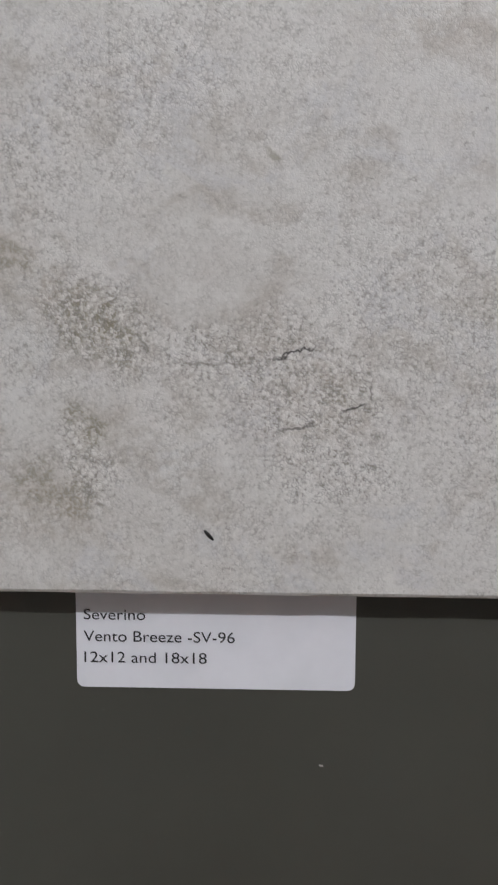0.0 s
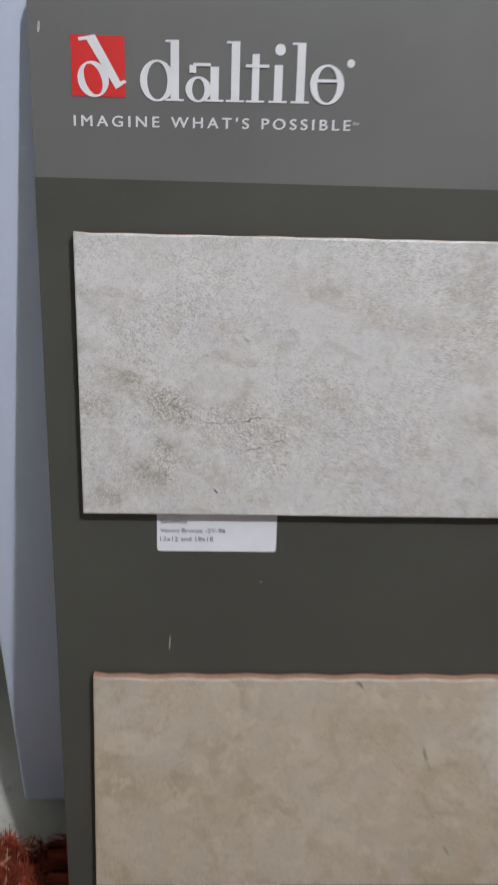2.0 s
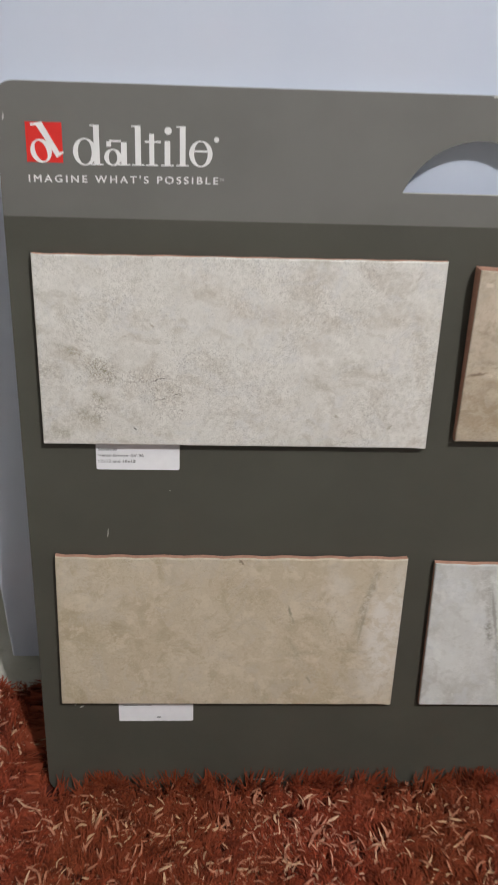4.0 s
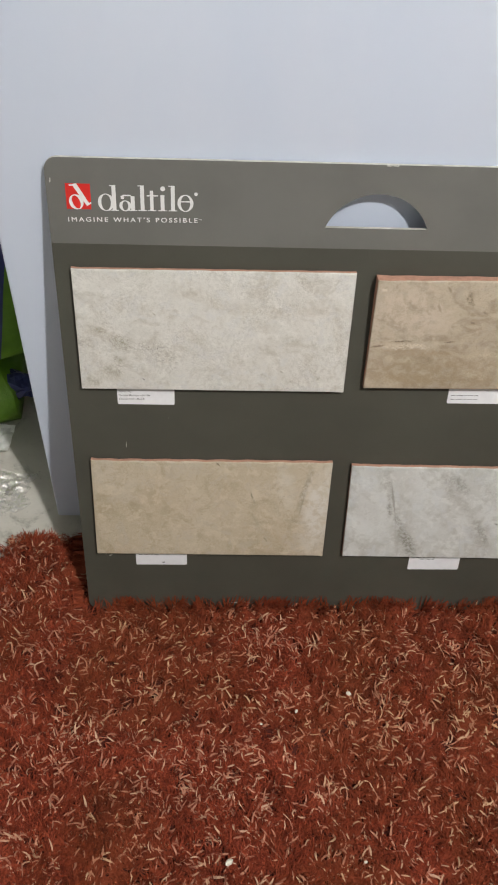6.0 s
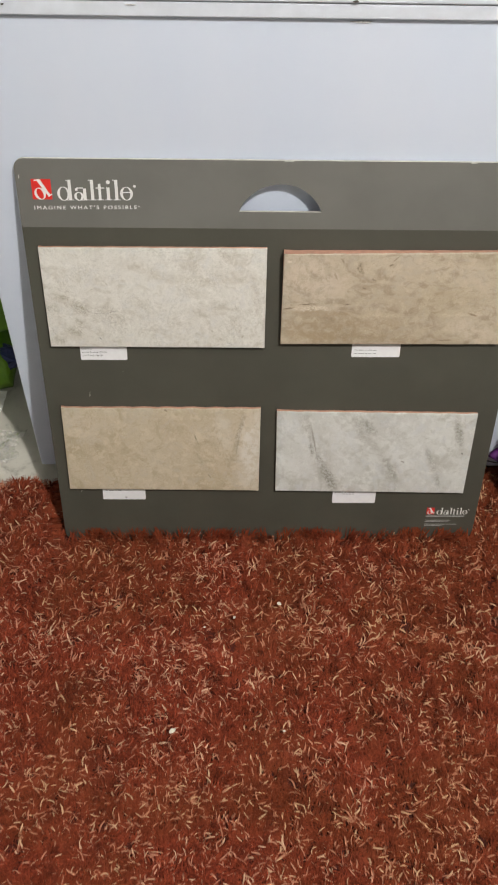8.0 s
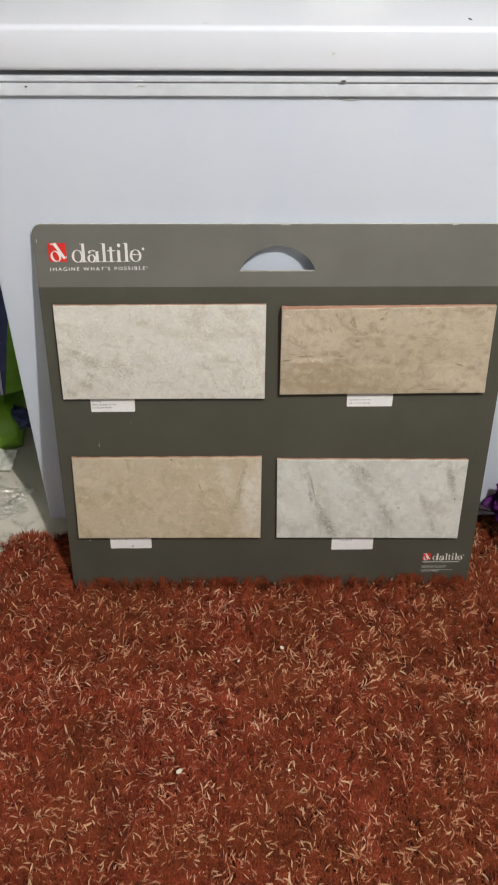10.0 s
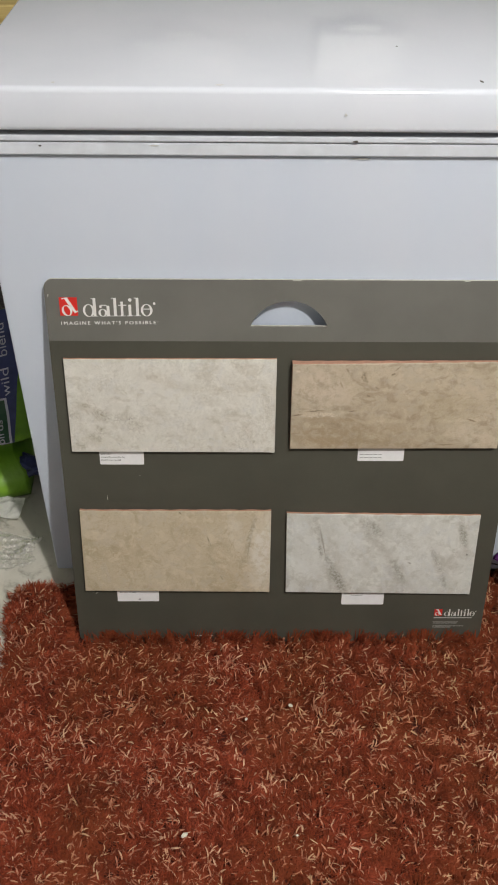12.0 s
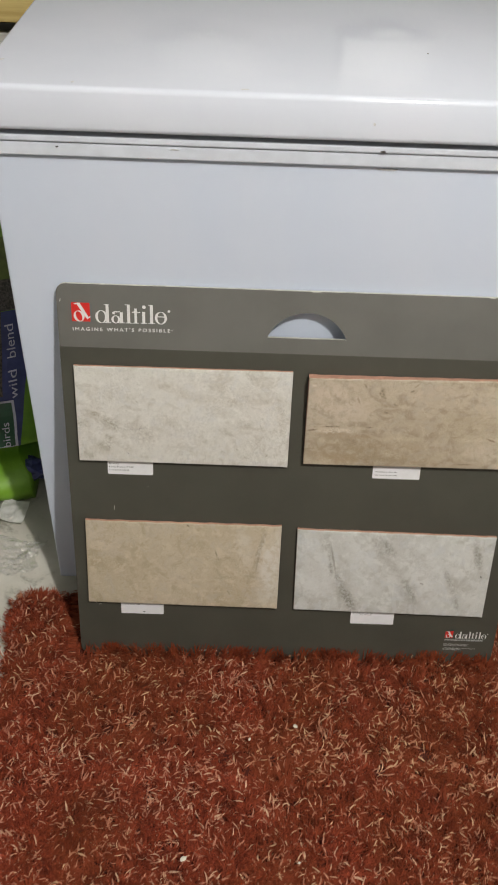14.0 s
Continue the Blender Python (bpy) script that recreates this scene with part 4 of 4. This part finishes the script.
# ---- bird food bag beside the freezer ----
def seed_bag():
    green = Nodes("green_bag_film")
    green.set(Base_Color=green.mix(green.span(green.noise(14, 5), 0.3, 0.7), (0.11, 0.26, 0.014), (0.19, 0.39, 0.028)), Roughness=0.4)
    green.bump(green.noise(40, 4, 0.6), 0.5, 0.004)
    blue = plain("navy_print", (0.048, 0.060, 0.18), 0.35, vary=0.25, scale=25)
    seeds = plain("seed_window", (0.085, 0.075, 0.065), 0.4, vary=0.6, scale=260)
    badge = plain("dark_green_print", (0.012, 0.07, 0.035), 0.35)
    olive = plain("olive_bag_top", (0.10, 0.14, 0.03), 0.4, vary=0.3)
    ink = plain("lilac_ink", (0.55, 0.55, 0.66), 0.5)
    bag = thing("bird_food_bag", pose(-0.303, 0.315, 0.0, 0, 0, 3), "green and navy plastic bag of bird food beside the freezer", "bag")

    def depth(x, z):
        """The bag's half thickness at a place across and up."""
        u, w = min(1, abs(x) / 0.190), min(1, max(0, z) / 0.60)
        fold = 0.006 * noise.noise(Vector((x * 9, 2.0, z * 8))) + 0.004 * math.sin(z * 46 + x * 12)
        lobe = 0.036 * math.exp(-((z - 0.040) / 0.034) ** 2) * (1 - u ** 3)
        return max(0.004, lobe + 0.092 * (1 - u ** 3.2) ** 0.6 * (0.55 + 0.45 * math.sin(math.pi * min(1, (z + 0.10) / 0.62))) * (1 - 0.75 * w ** 6) * (1 - 0.80 * math.exp(-((z - 0.105) / 0.026) ** 2)) + fold)

    def sheet(x0, x1, z0, z1, lift, nx, nz, slant=0.0):
        bm = bmesh.new()
        grid = [[bm.verts.new((x, -depth(x, z) - lift, z)) for x in [x0 + (x1 - x0) * i / nx + slant * (z0 + (z1 - z0) * j / nz) for i in range(nx + 1)] for z in [z0 + (z1 - z0) * j / nz]] for j in range(nz + 1)]
        for j in range(nz):
            for i in range(nx):
                bm.faces.new((grid[j][i], grid[j][i + 1], grid[j + 1][i + 1], grid[j + 1][i]))
        return bm

    body = bmesh.new()
    nx, nz = 30, 44
    rings = []
    for j in range(nz + 1):
        z = 0.55 * j / nz
        pinch = 1 - 0.33 * min(1, max(0, (0.12 - z) / 0.04)) - 0.34 * math.exp(-((z - 0.105) / 0.024) ** 2)
        xs = [0.190 * pinch * math.sin(math.pi * (i / nx - 0.5)) for i in range(nx + 1)]
        front = [body.verts.new((x, -depth(x, z), z)) for x in xs]
        rear = [body.verts.new((x, depth(x, z), z)) for x in xs[1:-1]]
        rings.append(front + rear[::-1])
    for j in range(nz):
        m = len(rings[j])
        for i in range(m):
            f = body.faces.new((rings[j][i], rings[j][(i + 1) % m], rings[j + 1][(i + 1) % m], rings[j + 1][i]))
            f.smooth = True
            f.material_index = 0 if j < 34 else 2 if j < 38 else 1
    body.faces.new(rings[0][::-1]), body.faces.new(rings[-1])
    part("sack", body, [green.mat, olive, seeds], bag, "crinkled green plastic sack")
    part("printed_panel", sheet(-0.180, 0.092, 0.145, 0.425, 0.0015, 16, 20, 0.19), blue, bag, "navy blue printed panel")
    part("seed_window", sheet(-0.150, 0.080, 0.268, 0.455, 0.0030, 12, 8, 0.10), seeds, bag, "clear window showing dark seeds")
    part("badge_outline", sheet(-0.124, 0.108, 0.150, 0.258, 0.0042, 12, 6, 0.06), ink, bag, "pale outline")
    part("badge", sheet(-0.120, 0.104, 0.154, 0.254, 0.0056, 12, 6, 0.06), badge, bag, "dark green printed badge")

    def sideways(text, x, z0, z1, height):
        ob = words(text, 0.0, z1 - z0, 0.0, height, 0.0, ink, bag)
        co = [v.co.copy() for v in ob.data.vertices]
        for v, c in zip(ob.data.vertices, co):
            px, pz = x - c.z + 0.05 * (z0 + c.x), z0 + c.x
            v.co = (px, -depth(px, pz) - 0.0075, pz)

    # lumpy navy ellipsoid low at the sack's right side
    corner = bmesh.new()
    bmesh.ops.create_icosphere(corner, subdivisions=3, radius=1.0)
    for v in corner.verts:
        v.co *= 1 + 0.35 * noise.noise(v.co * 2.3 + Vector((4, 1, 7)))
    corner.transform(pose(0.122, -0.040, 0.052, 0, 25, 0) @ Matrix.Diagonal((0.034, 0.026, 0.022, 1)))
    part("navy_lump", corner, blue, bag, "navy lump at the right side of the sack")
    sideways("wild", 0.120, 0.264, 0.318, 0.014)
    sideways("blend", 0.120, 0.340, 0.405, 0.014)
    sideways("birds", 0.098, 0.156, 0.208, 0.013)


seed_bag()


def paper_scrap():
    bm = bmesh.new()
    n = 8
    g = [[bm.verts.new((0.048 * (i / n - 0.5), 0.034 * (j / n - 0.5), 0.010 + 0.006 * noise.noise(Vector((i * 0.45, j * 0.5, 3))) + 0.012 * abs(i / n - 0.5))) for i in range(n + 1)] for j in range(n + 1)]
    for j in range(n):
        for i in range(n):
            bm.faces.new((g[j][i], g[j][i + 1], g[j + 1][i + 1], g[j + 1][i]))
    bmesh.ops.solidify(bm, geom=list(bm.faces), thickness=0.0008)
    ob = part("paper_scrap", bm, plain("white_scrap_paper", (0.85, 0.85, 0.82), 0.7))
    ob.matrix_basis = pose(-0.200, 0.200, 0.006, 20, 0, -12) @ Matrix.Diagonal((1.1, 1.35, 1, 1))
    tagged(ob, "crumpled scrap of white paper at the bag's foot", "paper scrap")


paper_scrap()


def plastic_film():
    k = Nodes("clear_film")
    clear = k.tree.nodes.new("ShaderNodeBsdfTransparent")
    k.set(Base_Color=(1.0, 1.0, 1.0), Roughness=0.14, Metallic=1.0)
    k.bump(k.noise(120, 3, 0.6, (1, 1, 1), 0.6), 1.0, 0.004)
    both = k.tree.nodes.new("ShaderNodeMixShader")
    both.inputs["Fac"].default_value = 0.30
    k.put(both.inputs[1], clear.outputs[0]), k.put(both.inputs[2], k.shader.outputs[0])
    k.put(k.tree.nodes["Material Output"].inputs["Surface"], both.outputs[0])
    bm = bmesh.new()
    n = 40
    grid = []
    for j in range(n + 1):
        row = []
        for i in range(n + 1):
            a, b = i / n - 0.5, j / n - 0.5
            edge = 1 + 0.16 * noise.noise(Vector((a * 5, b * 5, 9)))
            x, y = 0.22 * a * edge, 0.085 * b * edge
            z = 0.003 + 0.008 * abs(noise.noise(Vector((x * 30, y * 40, 1)))) + 0.007 * (1 - abs(noise.noise(Vector((x * 60, y * 90, 4))))) ** 5
            row.append(bm.verts.new((x, y, z)))
        grid.append(row)
    for j in range(n):
        for i in range(n):
            f = bm.faces.new((grid[j][i], grid[j][i + 1], grid[j + 1][i + 1], grid[j + 1][i]))
            f.smooth = True
    bmesh.ops.solidify(bm, geom=list(bm.faces), thickness=0.0003)
    ob = part("plastic_film", bm, k.mat)
    ob.visible_shadow = False
    ob.matrix_basis = pose(-0.240, 0.096, 0.0, 0, 0, -6)
    tagged(ob, "wrinkled clear plastic film lying on the floor", "plastic film")


plastic_film()


# ---- artificial flower by the rug's edge ----
def purple_flower():
    petal = Nodes("purple_petal")
    petal.set(Base_Color=petal.mix(petal.span(petal.noise(45, 4), 0.3, 0.7), (0.07, 0.008, 0.10), (0.17, 0.022, 0.22)), Roughness=0.55)
    stem = plain("dark_stem", (0.02, 0.02, 0.02), 0.6)
    fl = thing("artificial_flower", pose(0.752, -0.002, 0.058, 12, -6, 0), "purple fabric flower lying on the rug by the freezer", "flower")
    for k in range(9):
        bm = bmesh.new()
        nu, nv = 8, 6
        grid = []
        long = 0.070 if k % 2 else 0.058
        for i in range(nu + 1):
            u = i / nu
            half = 0.023 * math.sin(math.pi * (0.12 + 0.83 * u)) ** 0.8
            grid.append([bm.verts.new((long * u, half * (j / nv * 2 - 1), 0.028 * u - 0.016 * u * u + 0.010 * (j / nv * 2 - 1) ** 2 + 0.004 * math.sin(6 * u + k))) for j in range(nv + 1)])
        for i in range(nu):
            for j in range(nv):
                bm.faces.new((grid[i][j], grid[i + 1][j], grid[i + 1][j + 1], grid[i][j + 1])).smooth = True
        bmesh.ops.solidify(bm, geom=list(bm.faces), thickness=0.0008)
        bm.transform(pose(0, 0, 0.004 * (k % 2), 0, -22 - 26 * (k % 2), 40 * k + 8))
        part("petal", bm, petal.mat, fl)
    bm = bmesh.new()
    bmesh.ops.create_icosphere(bm, subdivisions=2, radius=0.010)
    part("centre", bm, stem, fl, "dark flower centre")
    bm = bmesh.new()
    bmesh.ops.create_cone(bm, cap_ends=True, segments=8, radius1=0.0016, radius2=0.0012, depth=0.085)
    bm.transform(pose(-0.045, 0.020, -0.004, 0, 88, -20))
    part("stem", bm, stem, fl, "thin dark wire stem")


purple_flower()


# ---- beyond the freezer ----
def behind():
    wood = Nodes("yellow_pine")
    wood.set(Base_Color=wood.mix(wood.span(wood.noise(8, 5, 0.6, (0.6, 8, 8)), 0.35, 0.65), (0.42, 0.30, 0.10), (0.55, 0.42, 0.17)), Roughness=0.6)
    bm = box(bmesh.new(), -0.95, -0.115, 0.66, 0.855, 0.775, 0.815, 0.003)
    ob = part("wall_shelf", bm, wood.mat)
    tagged(ob, "yellow pine plank shelf on the basement wall", "shelf")
    box_mat = plain("grey_carton", (0.36, 0.35, 0.33), 0.7, vary=0.2, scale=12)
    stack = thing("grey_slatted_crate", pose(-0.45, 0.70, 0.0), "grey crate with slatted front under a shelf", "crate")
    for k in range(8):
        part("slat", box(bmesh.new(), -0.38, 0.33, -0.010, 0.010, 0.02 + 0.092 * k, 0.105 + 0.092 * k, 0.003), box_mat, stack)
    part("crate_body", box(bmesh.new(), -0.37, 0.32, 0.011, 0.14, 0.0, 0.760), plain("crate_inside", (0.10, 0.10, 0.09), 0.8), stack, "dark crate body")
    cover = plain("white_cover_plate", (0.58, 0.58, 0.57), 0.4, vary=0.05)
    for x, w, z in ((0.50, 0.19, 1.06), (0.12, 0.22, 1.09)):
        ob = thing("wall_box", pose(x, 0.86, z), "white electrical box mounted on the wall", "wall box", "wall boxes")
        part("housing", box(bmesh.new(), -w / 2, w / 2, -0.06, 0.0, 0.0, 0.20, 0.006), cover, ob)
        part("inlet", box(bmesh.new(), -0.036, 0.036, -0.05, 0.0, -0.035, -0.001, 0.004), cover, ob)


behind()
